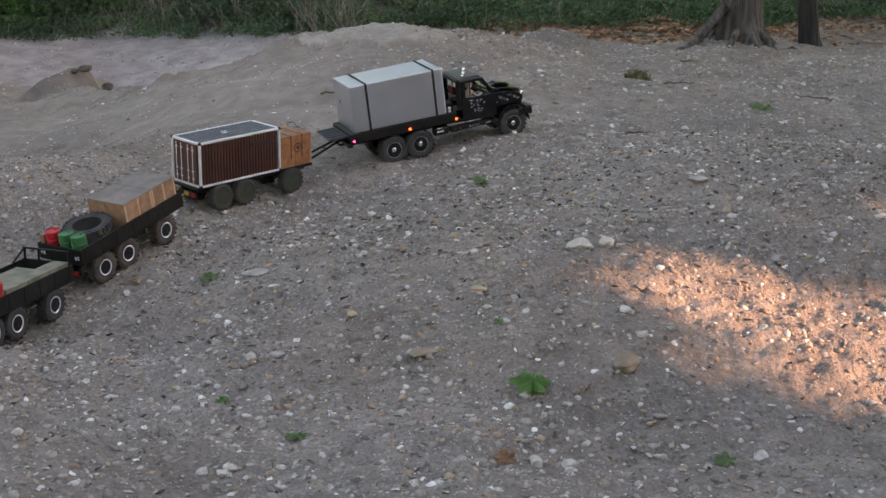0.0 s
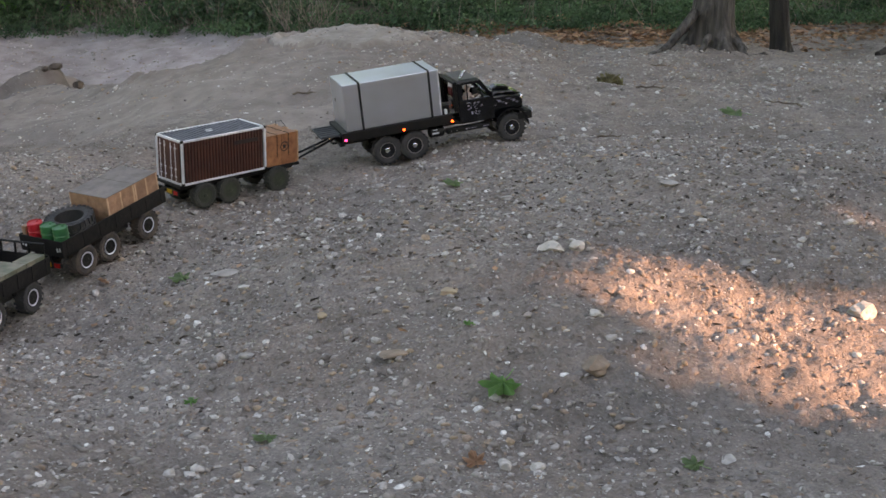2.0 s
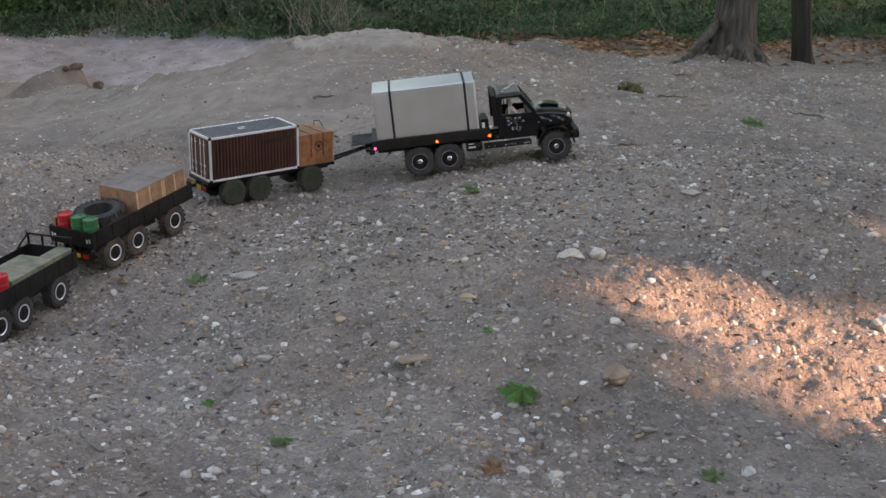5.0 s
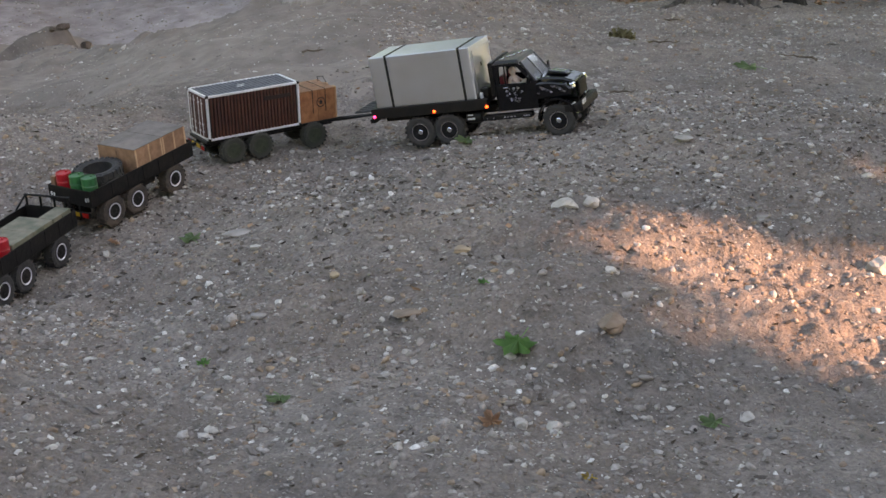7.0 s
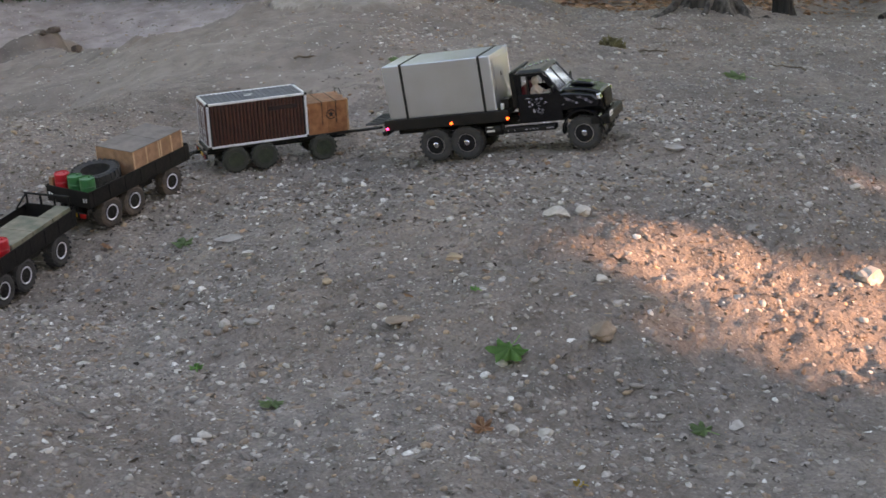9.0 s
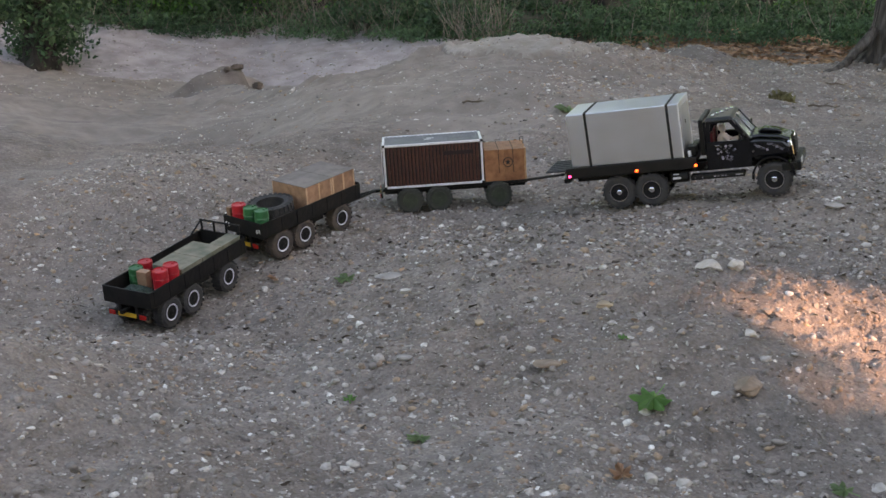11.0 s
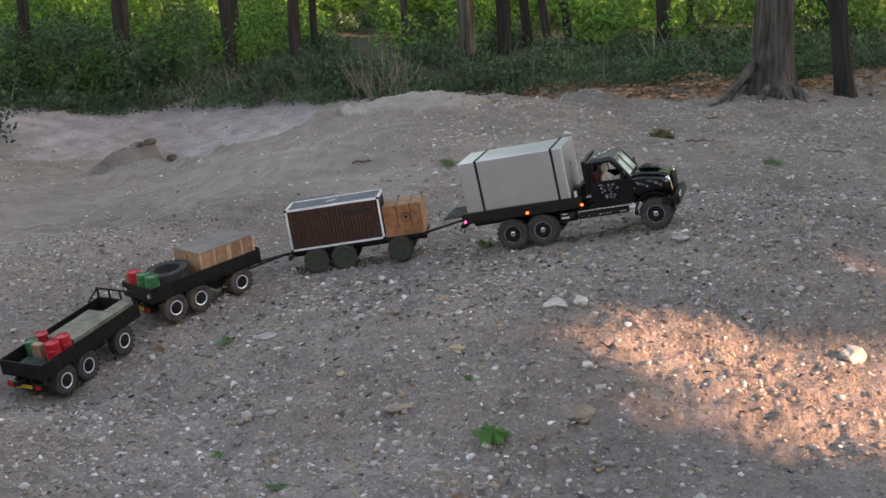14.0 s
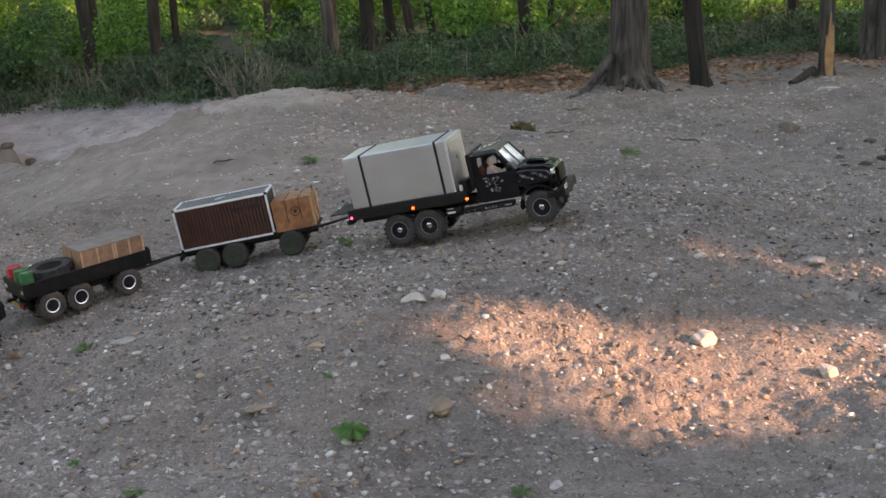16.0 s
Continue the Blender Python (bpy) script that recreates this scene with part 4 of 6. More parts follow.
# Unseen leaf sheet added to block the low sun; gaps shape its patches.
GAPS = ((0.70, 3.29, 0.44, 0.15, 0.98), (1.42, 3.14, 0.64, 0.26, 1.0), (2.1, 3.06, 0.65, 0.36, 1.0), (1.62, 3.74, 0.80, 0.028, 1.0), (-0.56, 3.46, 0.18, 0.09, 0.972), (0.34, 3.36, 0.12, 0.05, 0.99), (0.22, 3.20, 0.13, 0.05, 0.98), (0.95, 2.92, 0.5, 0.05, 0.96))


def sun_blocking_leaves():
    side = Vector((-SUN_FROM.y, SUN_FROM.x, 0)).normalized()
    rise = SUN_FROM.cross(side)
    if rise.z < 0:
        rise = -rise
    n = 104000
    u, w, d = rng.uniform(-6.5, 11.5, n), rng.uniform(-2.3, 3.4, n), rng.uniform(8.5, 12.5, n)
    p = np.outer(d, SUN_FROM) + np.outer(u, side) + np.outer(w, rise)
    down = p - np.outer(p[:, 2] / SUN_FROM.z, SUN_FROM)
    for _ in range(3):
        down = p - np.outer((p[:, 2] - smooth_height(down[:, 0], down[:, 1])) / SUN_FROM.z, SUN_FROM)
    keep = p[:, 2] > 0.0
    loose, stay = rng.uniform(0, 1, n), rng.uniform(0, 1, n)
    for gx, gy, a, b, amount in GAPS:
        wave = 1 + 0.25 * np.sin(9 * down[:, 0] + 3) * np.sin(7 * down[:, 1])
        along = down[:, 0] - gx
        across = (down[:, 1] - gy) + 0.10 * along
        inside = (along / (a + 0.10)) ** 2 + (across / (b + 0.09)) ** 2
        keep &= (inside > wave * (0.66 + 0.62 * loose)) | (stay > amount)
    p = p[keep]
    t = random_turns(len(p))
    base = np.array([[0, -1, 0], [0.55, -0.1, 0.12], [0, 1.1, -0.15], [-0.55, -0.1, 0.12]])
    v = np.einsum("nij,kj->nki", t, base) * 0.17 + p[:, None]
    tagged(new("hedge_foliage", from_arrays("hedge_foliage", v.reshape(-1, 3), np.arange(4 * len(p)).reshape(-1, 4), "wood_leaf")), "unseen leaves added to block the sun, with gaps for its patches", "foliage", kind="stuff")


sun_blocking_leaves()


# ---- wheels ----
def wheel(parent, x, y, r, width, rubber, rim_mat, ring_mat, lugs, style):
    """A wheel on its axle; the outer face looks to the side of y."""
    s = 1 if y > 0 else -1
    w = tagged(new("wheel"))
    w.parent = parent
    w.matrix_basis = pose(x, y, r)
    h = width / 2
    bm = bmesh.new()
    add_lathe(bm, [(r * 0.58, -h * 0.9), (r * 0.8, -h), (r * 0.93, -h * 0.85), (r * 0.965, -h * 0.4), (r * 0.965, h * 0.4), (r * 0.93, h * 0.85), (r * 0.8, h), (r * 0.58, h * 0.9), (r * 0.56, 0)], 32, closed=True)
    for i in range(lugs):
        for side in (-1, 1):
            m = Matrix.Rotation(2 * math.pi * (i + 0.25 * side) / lugs, 4, "Y")
            add_box(bm, r * 0.93, r * 1.0, *sorted((side * h * 0.1, side * h * 0.98)), -r * 0.075, r * 0.075, m=m)
    part("tyre", bm, rubber, w)
    bm = bmesh.new()
    f = s * h
    add_lathe(bm, [(r * 0.59, f * 0.88), (r * 0.53, f * 0.9), (r * 0.50, f * 0.35), (r * 0.2, f * 0.3)], 28)
    part("rim", bm, rim_mat, w, smooth=False)
    bm = bmesh.new()
    if style == "spoked":
        for i in range(6):
            m = Matrix.Rotation(math.pi * i / 3, 4, "Y")
            add_box(bm, r * 0.12, r * 0.5, *sorted((f * 0.45, f * 0.62)), -r * 0.05, r * 0.05, m=m)
        add_lathe(bm, [(r * 0.55, f * 0.8), (r * 0.55, f * 0.93), (r * 0.50, f * 0.93), (r * 0.50, f * 0.8)], 28, closed=True)
    elif style == "ring":
        add_lathe(bm, [(r * 0.52, f * 0.75), (r * 0.52, f * 0.95), (r * 0.485, f * 0.98), (r * 0.37, f * 0.80), (r * 0.35, f * 0.5)], 28, closed=True)
        for i in range(10):
            a = math.pi * (i + 0.5) / 5
            add_lathe(bm, [(r * 0.032, f * 0.3), (r * 0.032, f * 0.66)], 6, at=(r * 0.27 * math.cos(a), 0, r * 0.27 * math.sin(a)))
    else:
        add_lathe(bm, [(r * 0.56, f * 0.8), (r * 0.56, f * 0.93), (r * 0.48, f * 0.9), (r * 0.46, f * 0.6)], 28, closed=True)
    part("rim_ring", bm, ring_mat, w)
    bm = bmesh.new()
    add_lathe(bm, [(r * 0.2, f * 0.3), (r * 0.2, f * 0.8), (r * 0.12, f * 0.95)], 16)
    for i in range(6):
        a = math.pi * i / 3
        add_lathe(bm, [(r * 0.035, f * 0.3), (r * 0.035, f * 0.62)], 6, at=(r * 0.31 * math.cos(a), 0, r * 0.31 * math.sin(a)))
    part("hub", bm, ring_mat if style == "spoked" else rim_mat, w)
    return w


def lamp(parent, x, y, z, mat, label):
    bm = bmesh.new()
    add_lathe(bm, [(0.0046, -0.003), (0.0046, 0.002), (0.003, 0.004)], 14, at=(0, 0, 0))
    ob = part("side_lamp", bm, mat, parent, label)
    ob.matrix_basis = pose(x, y, z, 180 if y < 0 else 0)
    return ob


WHEELS = []


# ---- the truck ----
def build_truck():
    t = empty("model_truck", "black six-wheeled model truck with a flat bed", "model truck")
    for x in (0.375, 0.0, -0.103):
        for y in (-0.074, 0.074):
            WHEELS.append((t, wheel(t, x, y, 0.054, 0.040, "rubber", "gloss_black", "chrome", 20, "spoked"), 0.054))
    part("chassis", boxes((-0.245, 0.43, -0.030, -0.018, 0.085, 0.112), (-0.245, 0.43, 0.018, 0.030, 0.085, 0.112), (-0.24, -0.225, -0.03, 0.03, 0.09, 0.108), (0.1, 0.12, -0.03, 0.03, 0.09, 0.108)), "black_metal", t)
    for x in (0.375, 0.0, -0.103):
        bm = bmesh.new()
        add_tube(bm, [(x, -0.06, 0.054), (x, 0.06, 0.054)], 0.009, 10)
        add_lathe(bm, [(0.004, -0.016), (0.02, -0.008), (0.02, 0.008), (0.004, 0.016)], 14, at=(x, 0.01, 0.054))
        part("axle", bm, "black_metal", t)
    part("flatbed", boxes((-0.262, 0.150, -0.098, 0.098, 0.128, 0.145), (-0.262, 0.15, -0.100, -0.090, 0.112, 0.146), (-0.262, 0.15, 0.090, 0.100, 0.112, 0.146)), "bed_black", t)
    bm = bmesh.new()
    add_box(bm, -0.335, -0.262, -0.075, 0.075, 0.132, 0.137, 0.001)
    for k in range(6):
        add_box(bm, -0.33, -0.264, -0.07 + 0.025 * k, -0.062 + 0.025 * k, 0.137, 0.139)
    part("tail_ramp", bm, "ramp_grey", t, "grey folded loading ramp")
    bm = bmesh.new()
    add_box(bm, -0.274, -0.255, -0.095, 0.095, 0.098, 0.112, 0.002)
    add_tube(bm, [(-0.26, -0.06, 0.105), (-0.285, -0.03, 0.098), (-0.285, 0.03, 0.098), (-0.26, 0.06, 0.105)], 0.004, 8)
    part("rear_bumper", bm, "black_metal", t)
    bm = bmesh.new()
    add_lathe(bm, [(0.006, 0.09), (0.006, 0.106), (0.009, 0.108), (0.006, 0.116)], 12, "z", (-0.285, 0, 0))
    part("tow_hitch", bm, "chrome", t)
    for y in (-0.101, 0.101):
        lamp(t, -0.252, y, 0.121, "lamp_red", "glowing red tail lamp")
        lamp(t, -0.037, y, 0.121, "lamp_amber", "glowing amber side lamp")
        lamp(t, 0.146, y, 0.121, "lamp_amber", "glowing amber side lamp")
    for s in (-1, 1):
        y0, y1 = sorted((s * 0.094, s * 0.062))
        bm = boxes((0.125, 0.29, y0, y1, 0.072, 0.088), bevel=0.003)
        part("side_step", bm, "black_metal", t)
        part("step_trim", boxes(*((a, b, *sorted((s * 0.0945, s * 0.0960)), 0.0785, 0.0825) for a, b in ((0.138, 0.141), (0.160, 0.163), (0.196, 0.203), (0.207, 0.213), (0.218, 0.226), (0.230, 0.236), (0.262, 0.284))), bevel=0.0004), "decal", t, "worn pale marks along the step")
        bm = bmesh.new()
        add_lathe(bm, [(0.014, 0.062), (0.019, 0.066), (0.019, 0.115), (0.014, 0.119)], 18, "x", (0, s * 0.07, 0.084))
        part("fuel_tank", bm, "black_metal", t)
        part("tank_badge", boxes((0.07, 0.095, *sorted((s * 0.0885, s * 0.0905)), 0.08, 0.086), (0.072, 0.09, *sorted((s * 0.0885, s * 0.0905)), 0.094, 0.097), bevel=0.0004), "white_plate", t)
        # mudguard over the rear wheels
        bm = bmesh.new()
        add_box(bm, -0.02, 0.02, *sorted((s * 0.055, s * 0.09)), 0.1135, 0.117)
        part("mudguard", bm, "black_metal", t)
    # cab shell
    z0, z1 = 0.098, 0.282
    for s in (-1, 1):
        y = s * 0.086
        # door with its window opening: sill panel, pillars and header
        bm = bmesh.new()
        ya, yb = sorted((y, y - s * 0.006))
        add_prism(bm, [(0.168, z0), (0.315, z0), (0.315, 0.192), (0.168, 0.196)], ya, yb, 0.0012)
        add_prism(bm, [(0.168, 0.196), (0.184, 0.196), (0.190, 0.268), (0.176, 0.276)], ya, yb)
        add_prism(bm, [(0.300, 0.1925), (0.315, 0.192), (0.262, 0.276), (0.252, 0.268)], ya, yb)
        add_prism(bm, [(0.190, 0.268), (0.252, 0.268), (0.262, 0.276), (0.176, 0.276)], ya, yb)
        add_prism(bm, [(0.205, 0.196), (0.2085, 0.196), (0.2105, 0.268), (0.207, 0.268)], ya, yb)
        part("door", bm, "black_paint", t)
        bm = bmesh.new()
        for k in range(24):
            a, rad = k * 2.4 + math.sin(k), 0.0064 * math.sqrt(k)
            px, pz = 0.236 + 1.05 * rad * math.cos(a) + 0.004 * math.sin(k * 1.7), 0.152 + 0.95 * rad * math.sin(a) - 0.004 * math.cos(k * 2.3)
            rr = 0.0020 + 0.0062 * abs(math.sin(k * 3.1)) ** 2
            vs = [bm.verts.new((px + rr * math.cos(q * 1.047) * (1 + 0.5 * math.sin(q * 2 + k)), y + s * (0.0010 + 0.00001 * k), pz + rr * math.sin(q * 1.047) * (1 + 0.5 * math.cos(q + k)))) for q in range(6)]
            bm.faces.new(vs)
        part("door_decal", bm, "decal", t, "pale grey ragged pattern on the door")
        bm = bmesh.new()
        add_box(bm, 0.198, 0.214, *sorted((y + s * 0.001, y + s * 0.004)), 0.178, 0.182, 0.0008)
        part("door_handle", bm, "chrome", t)
        bm = bmesh.new()
        add_tube(bm, [(0.292, y, 0.2), (0.3, y + s * 0.02, 0.206)], 0.002, 6)
        add_box(bm, 0.297, 0.303, *sorted((y + s * 0.014, y + s * 0.03)), 0.196, 0.226, 0.002)
        part("mirror", bm, "black_paint", t)
        # front mudguard arch
        bm = bmesh.new()
        arch = [(0.375 + 0.066 * math.cos(radians(a)), 0.06 + 0.068 * math.sin(radians(a))) for a in range(-5, 186, 15)]
        inner = [(0.375 + 0.060 * math.cos(radians(a)), 0.06 + 0.062 * math.sin(radians(a))) for a in range(185, -6, -15)]
        ya, yb = sorted((s * 0.058, s * 0.097))
        n = len(arch)
        ring = [[bm.verts.new((x, q, z)) for x, z in arch + inner] for q in (ya, yb)]
        k2 = 2 * n
        for i in range(k2):
            bm.faces.new((ring[0][i], ring[0][(i + 1) % k2], ring[1][(i + 1) % k2], ring[1][i]))
        for i in range(n - 1):
            for g in ring:
                bm.faces.new((g[i], g[i + 1], g[k2 - 2 - i], g[k2 - 1 - i]))
        bmesh.ops.recalc_face_normals(bm, faces=bm.faces[:])
        part("fender", bm, "black_paint", t)
        bm = bmesh.new()
        add_box(bm, 0.418, 0.436, *sorted((s * 0.048, s * 0.078)), 0.148, 0.166, 0.004, (0.004, 0.004, 0.002))
        part("headlight", bm, "chrome", t, "clear bright headlight")
    bm = bmesh.new()
    add_box(bm, 0.166, 0.172, -0.086, 0.086, z0, 0.195, 0.001)
    add_box(bm, 0.166, 0.174, -0.086, 0.086, 0.262, 0.276, 0.001)
    add_box(bm, 0.166, 0.173, -0.086, -0.07, 0.195, 0.262)
    add_box(bm, 0.166, 0.173, 0.07, 0.086, 0.195, 0.262)
    part("cab_back", bm, "black_paint", t)
    bm = bmesh.new()
    add_box(bm, 0.170, 0.268, -0.086, 0.086, 0.276, 0.290, 0.005, (0.006, 0.01, 0.010))
    part("roof", bm, "camo_cloth", t, "roof covered with green and rust camouflage")
    bm = bmesh.new()
    for k in range(5):
        add_box(bm, 0.19 + 0.013 * k, 0.201 + 0.013 * k, -0.06 + 0.024 * k, -0.042 + 0.024 * k, 0.289, 0.297 + 0.002 * (k % 2), 0.002)
    part("roof_lamps", bm, "chrome", t)
    bm = bmesh.new()
    vs = [(0.313, -0.078, 0.194), (0.313, 0.078, 0.194), (0.266, 0.070, 0.274), (0.266, -0.070, 0.274)]
    bm.faces.new([bm.verts.new(v) for v in vs])
    bmesh.ops.solidify(bm, geom=bm.faces[:], thickness=0.0015)
    part("windscreen", bm, "glass", t, "clear windscreen")
    bm = bmesh.new()
    add_tube(bm, [(0.314, -0.08, 0.194), (0.265, -0.072, 0.277)], 0.004, 8)
    add_tube(bm, [(0.314, 0.08, 0.194), (0.265, 0.072, 0.277)], 0.004, 8)
    add_tube(bm, [(0.3145, 0.0, 0.195), (0.2665, 0.0, 0.276)], 0.0022, 8)
    add_tube(bm, [(0.316, -0.08, 0.193), (0.316, 0.08, 0.193)], 0.004, 8)
    part("windscreen_frame", bm, "black_paint", t)
    bm = bmesh.new()
    outline = [(0.30, 0.105), (0.30, 0.186), (0.34, 0.189), (0.40, 0.181), (0.432, 0.168), (0.437, 0.112)]
    add_prism(bm, outline, -0.056, 0.056, 0.006)
    add_prism(bm, [(0.33, 0.19), (0.35, 0.201), (0.395, 0.192), (0.405, 0.182)], -0.022, 0.022, 0.004)
    for s in (-1, 1):
        add_prism(bm, [(0.31, 0.125), (0.31, 0.178), (0.35, 0.178), (0.41, 0.168), (0.428, 0.15), (0.425, 0.128)], *sorted((s * 0.05, s * 0.084)), 0.005)
    part("bonnet", bm, "black_paint", t, smooth=False)
    # Pale flecks on the wings: camouflage pattern and painted white gloss highlights.
    for s in (-1, 1):
        bm = bmesh.new()
        for k in range(12):
            px, pz = 0.365 + 0.045 * (2 * (k * 0.618 % 1) - 1), 0.157 + 0.012 * (2 * (k * 0.755 % 1) - 1)
            rr = 0.003 + 0.004 * abs(math.sin(k * 3.1))
            bm.faces.new([bm.verts.new((px + 1.6 * rr * math.cos(q * 1.047) * (1 + 0.4 * math.sin(q * 2 + k)), s * 0.0848, pz + rr * math.sin(q * 1.047) * (1 + 0.4 * math.cos(q + k)))) for q in range(6)])
        part("wing_decal_glints", bm, "decal", t, "pale ragged pattern and painted highlights on the wing")
    bm = bmesh.new()
    add_box(bm, 0.436, 0.441, -0.042, 0.042, 0.115, 0.162, 0.002)
    for k in range(6):
        add_box(bm, 0.440, 0.4425, -0.038, 0.038, 0.118 + 0.007 * k, 0.1215 + 0.007 * k)
    part("grille", bm, "black_metal", t)
    bm = bmesh.new()
    add_box(bm, 0.436, 0.458, -0.092, 0.092, 0.075, 0.105, 0.005)
    add_box(bm, 0.40, 0.445, -0.095, -0.082, 0.078, 0.102, 0.003)
    add_box(bm, 0.40, 0.445, 0.082, 0.095, 0.078, 0.102, 0.003)
    b = part("front_bumper", bm, "black_metal", t)
    part("number_plate", boxes((0.4585, 0.4605, -0.088, -0.052, 0.098, 0.112), bevel=0.0004), "white_plate", b)
    part("plate_bar", boxes((0.461, 0.4617, -0.083, -0.057, 0.103, 0.107), bevel=0.0), "grey_bar", b)
    # rack behind the cab
    bm = bmesh.new()
    for s in (-1, 1):
        add_box(bm, 0.150, 0.166, *sorted((s * 0.088, s * 0.072)), 0.146, 0.286, 0.004)
    add_box(bm, 0.150, 0.166, -0.088, 0.088, 0.276, 0.288, 0.004)
    part("cab_rack", bm, "black_metal", t)
    part("battery_box", boxes((0.122, 0.148, -0.075, -0.03, 0.146, 0.175), (0.126, 0.146, 0.0, 0.06, 0.146, 0.168), bevel=0.002), "black_metal", t)
    part("bottle", boxes((0.124, 0.134, -0.089, -0.079, 0.146, 0.165), bevel=0.002), "white_plate", t)
    for s in (-1, 1):
        bm = boxes((0.185, 0.225, *sorted((s * 0.02, s * 0.066)), 0.13, 0.155), (0.178, 0.190, *sorted((s * 0.02, s * 0.066)), 0.15, 0.225), bevel=0.005)
        part("seat", bm, "seat_red", t, "dark red padded seat")
    part("dashboard", boxes((0.285, 0.31, -0.078, 0.078, 0.155, 0.188), bevel=0.004), "black_metal", t)
    part("cab_floor", boxes((0.168, 0.31, -0.085, 0.085, 0.100, 0.106), bevel=0.0), "black_metal", t)
    bm = bmesh.new()
    add_lathe(bm, [(0.018, -0.0035), (0.021, 0.0), (0.018, 0.0035)], 18, "x", (0.278, -0.043, 0.188))
    part("steering_wheel", bm, "black_metal", t)
    return t


CAB = ("door", "door_decal", "door_handle", "mirror", "cab_back", "roof", "roof_lamps", "windscreen", "windscreen_frame", "cab_rack", "seat", "dashboard", "steering_wheel", "doll")


def fit_cab(parent):
    """The cab is low and set close behind the bonnet."""
    for ob in parent.children:
        if ob.type == "MESH" and ob.name.split(".")[0] in CAB:
            for v in ob.data.vertices:
                if v.co.z > 0.15:
                    v.co.z = 0.15 + (v.co.z - 0.15) * 0.77
                v.co.x += max(0.0, 0.013 * (0.31 - v.co.x) / 0.144)


def build_driver(parent):
    """The doll at the wheel, one plain mesh."""
    bm = bmesh.new()
    add_lathe(bm, [(0.012, 0.150), (0.019, 0.165), (0.021, 0.195), (0.015, 0.212), (0.007, 0.218), (0.008, 0.224), (0.0125, 0.232), (0.0125, 0.244), (0.007, 0.252)], 16, "z", (0.222, -0.043, 0))
    add_tube(bm, [(0.225, -0.062, 0.205), (0.248, -0.064, 0.185), (0.272, -0.052, 0.194)], 0.006, 8)
    add_tube(bm, [(0.225, -0.026, 0.205), (0.248, -0.022, 0.185), (0.272, -0.034, 0.194)], 0.006, 8)
    part("doll", bm, "doll", parent, "small doll in pale clothes at the wheel", smooth=True)


def build_metal_box(parent):
    bm = bmesh.new()
    add_box(bm, -0.242, 0.112, -0.090, 0.090, 0.1455, 0.315, 0.003)
    b = tagged(mesh_object("metal_box", bm, "aluminium"), "plain brushed aluminium box strapped on the truck bed", "box")
    part("end_panel", boxes((0.1125, 0.1145, -0.068, 0.08, 0.16, 0.30), bevel=0.0008), "aluminium", b, "bare aluminium end door")
    part("keyhole", boxes((0.1148, 0.1156, -0.012, -0.004, 0.238, 0.25), bevel=0.0003), "black_metal", b)
    part("keyhole", boxes((-0.2432, -0.2424, 0.03, 0.04, 0.232, 0.244), bevel=0.0003), "black_metal", b)
    for s in (-1, 1):
        part("edge_trim", boxes((0.108, 0.1135, *sorted((s * 0.0915, s * 0.0865)), 0.147, 0.3155), bevel=0.0006), "alu_trim", b)
    for x in (-0.185, 0.072):
        bm = boxes((x, x + 0.008, -0.0922, -0.0905, 0.140, 0.3165), (x, x + 0.008, 0.0905, 0.0922, 0.140, 0.3165), (x, x + 0.008, -0.0922, 0.0922, 0.3152, 0.3168), bevel=0.0)
        part("strap", bm, "strap", b, "black tie-down strap")
    b.parent = None
    return b


# ---- the trailers ----
def drawbar(parent, x, z, length):
    """A pole that swings on its trailer towards the hitch ahead."""
    bm = bmesh.new()
    for s in (-1, 1):
        add_tube(bm, [(0, s * 0.028, 0), (length * 0.75, s * 0.008, 0), (length, s * 0.002, 0)], 0.0042, 8)
    for k in (0.2, 0.45, 0.65):
        y = 0.028 - 0.02 * k / 0.75
        add_tube(bm, [(length * k, -y, 0), (length * k, y, 0)], 0.003, 8)
    add_lathe(bm, [(0.005, -0.004), (0.008, 0), (0.005, 0.004)], 12, "z", (length, 0, 0))
    d = part("drawbar", bm, "black_metal", parent)
    d.matrix_basis = pose(x, 0, z)
    return d


def running_gear(t, wb, mid, r, y, width, rubber, rim, ring, style, lugs=18):
    for x in (wb, mid, 0.0):
        for s in (-1, 1):
            WHEELS.append((t, wheel(t, x, s * y, r, width, rubber, rim, ring, lugs, style), r))
        bm = bmesh.new()
        add_tube(bm, [(x, -y + 0.01, r), (x, y - 0.01, r)], 0.006, 10)
        for s in (-1, 1):
            for k in range(3):
                add_box(bm, x - 0.034 + 0.006 * k, x + 0.034 - 0.006 * k, *sorted((s * 0.035, s * 0.043)), r + 0.006 + 0.003 * k, r + 0.0085 + 0.003 * k)
        part("axle", bm, "black_metal", t)
    part("turntable", add_lathe(bmesh.new(), [(0.032, r + 0.014), (0.032, r + 0.022), (0.026, r + 0.026)], 20, "z", (wb, 0, 0)), "black_metal", t)


def rear_lights(t, x, z):
    part("light_bar", boxes((x, x + 0.006, -0.07, 0.07, z - 0.008, z + 0.008), bevel=0.001), "black_metal", t)
    part("rear_plate", boxes((x - 0.0025, x - 0.0005, -0.032, 0.032, z - 0.006, z + 0.007), bevel=0.0004), "yellow_plate", t, "plain yellow plate")
    for s in (-1, 1):
        part("rear_reflector", boxes((x - 0.003, x - 0.0005, *sorted((s * 0.044, s * 0.066)), z - 0.007, z + 0.007), bevel=0.0006), "reflector", t, "red rear reflector")


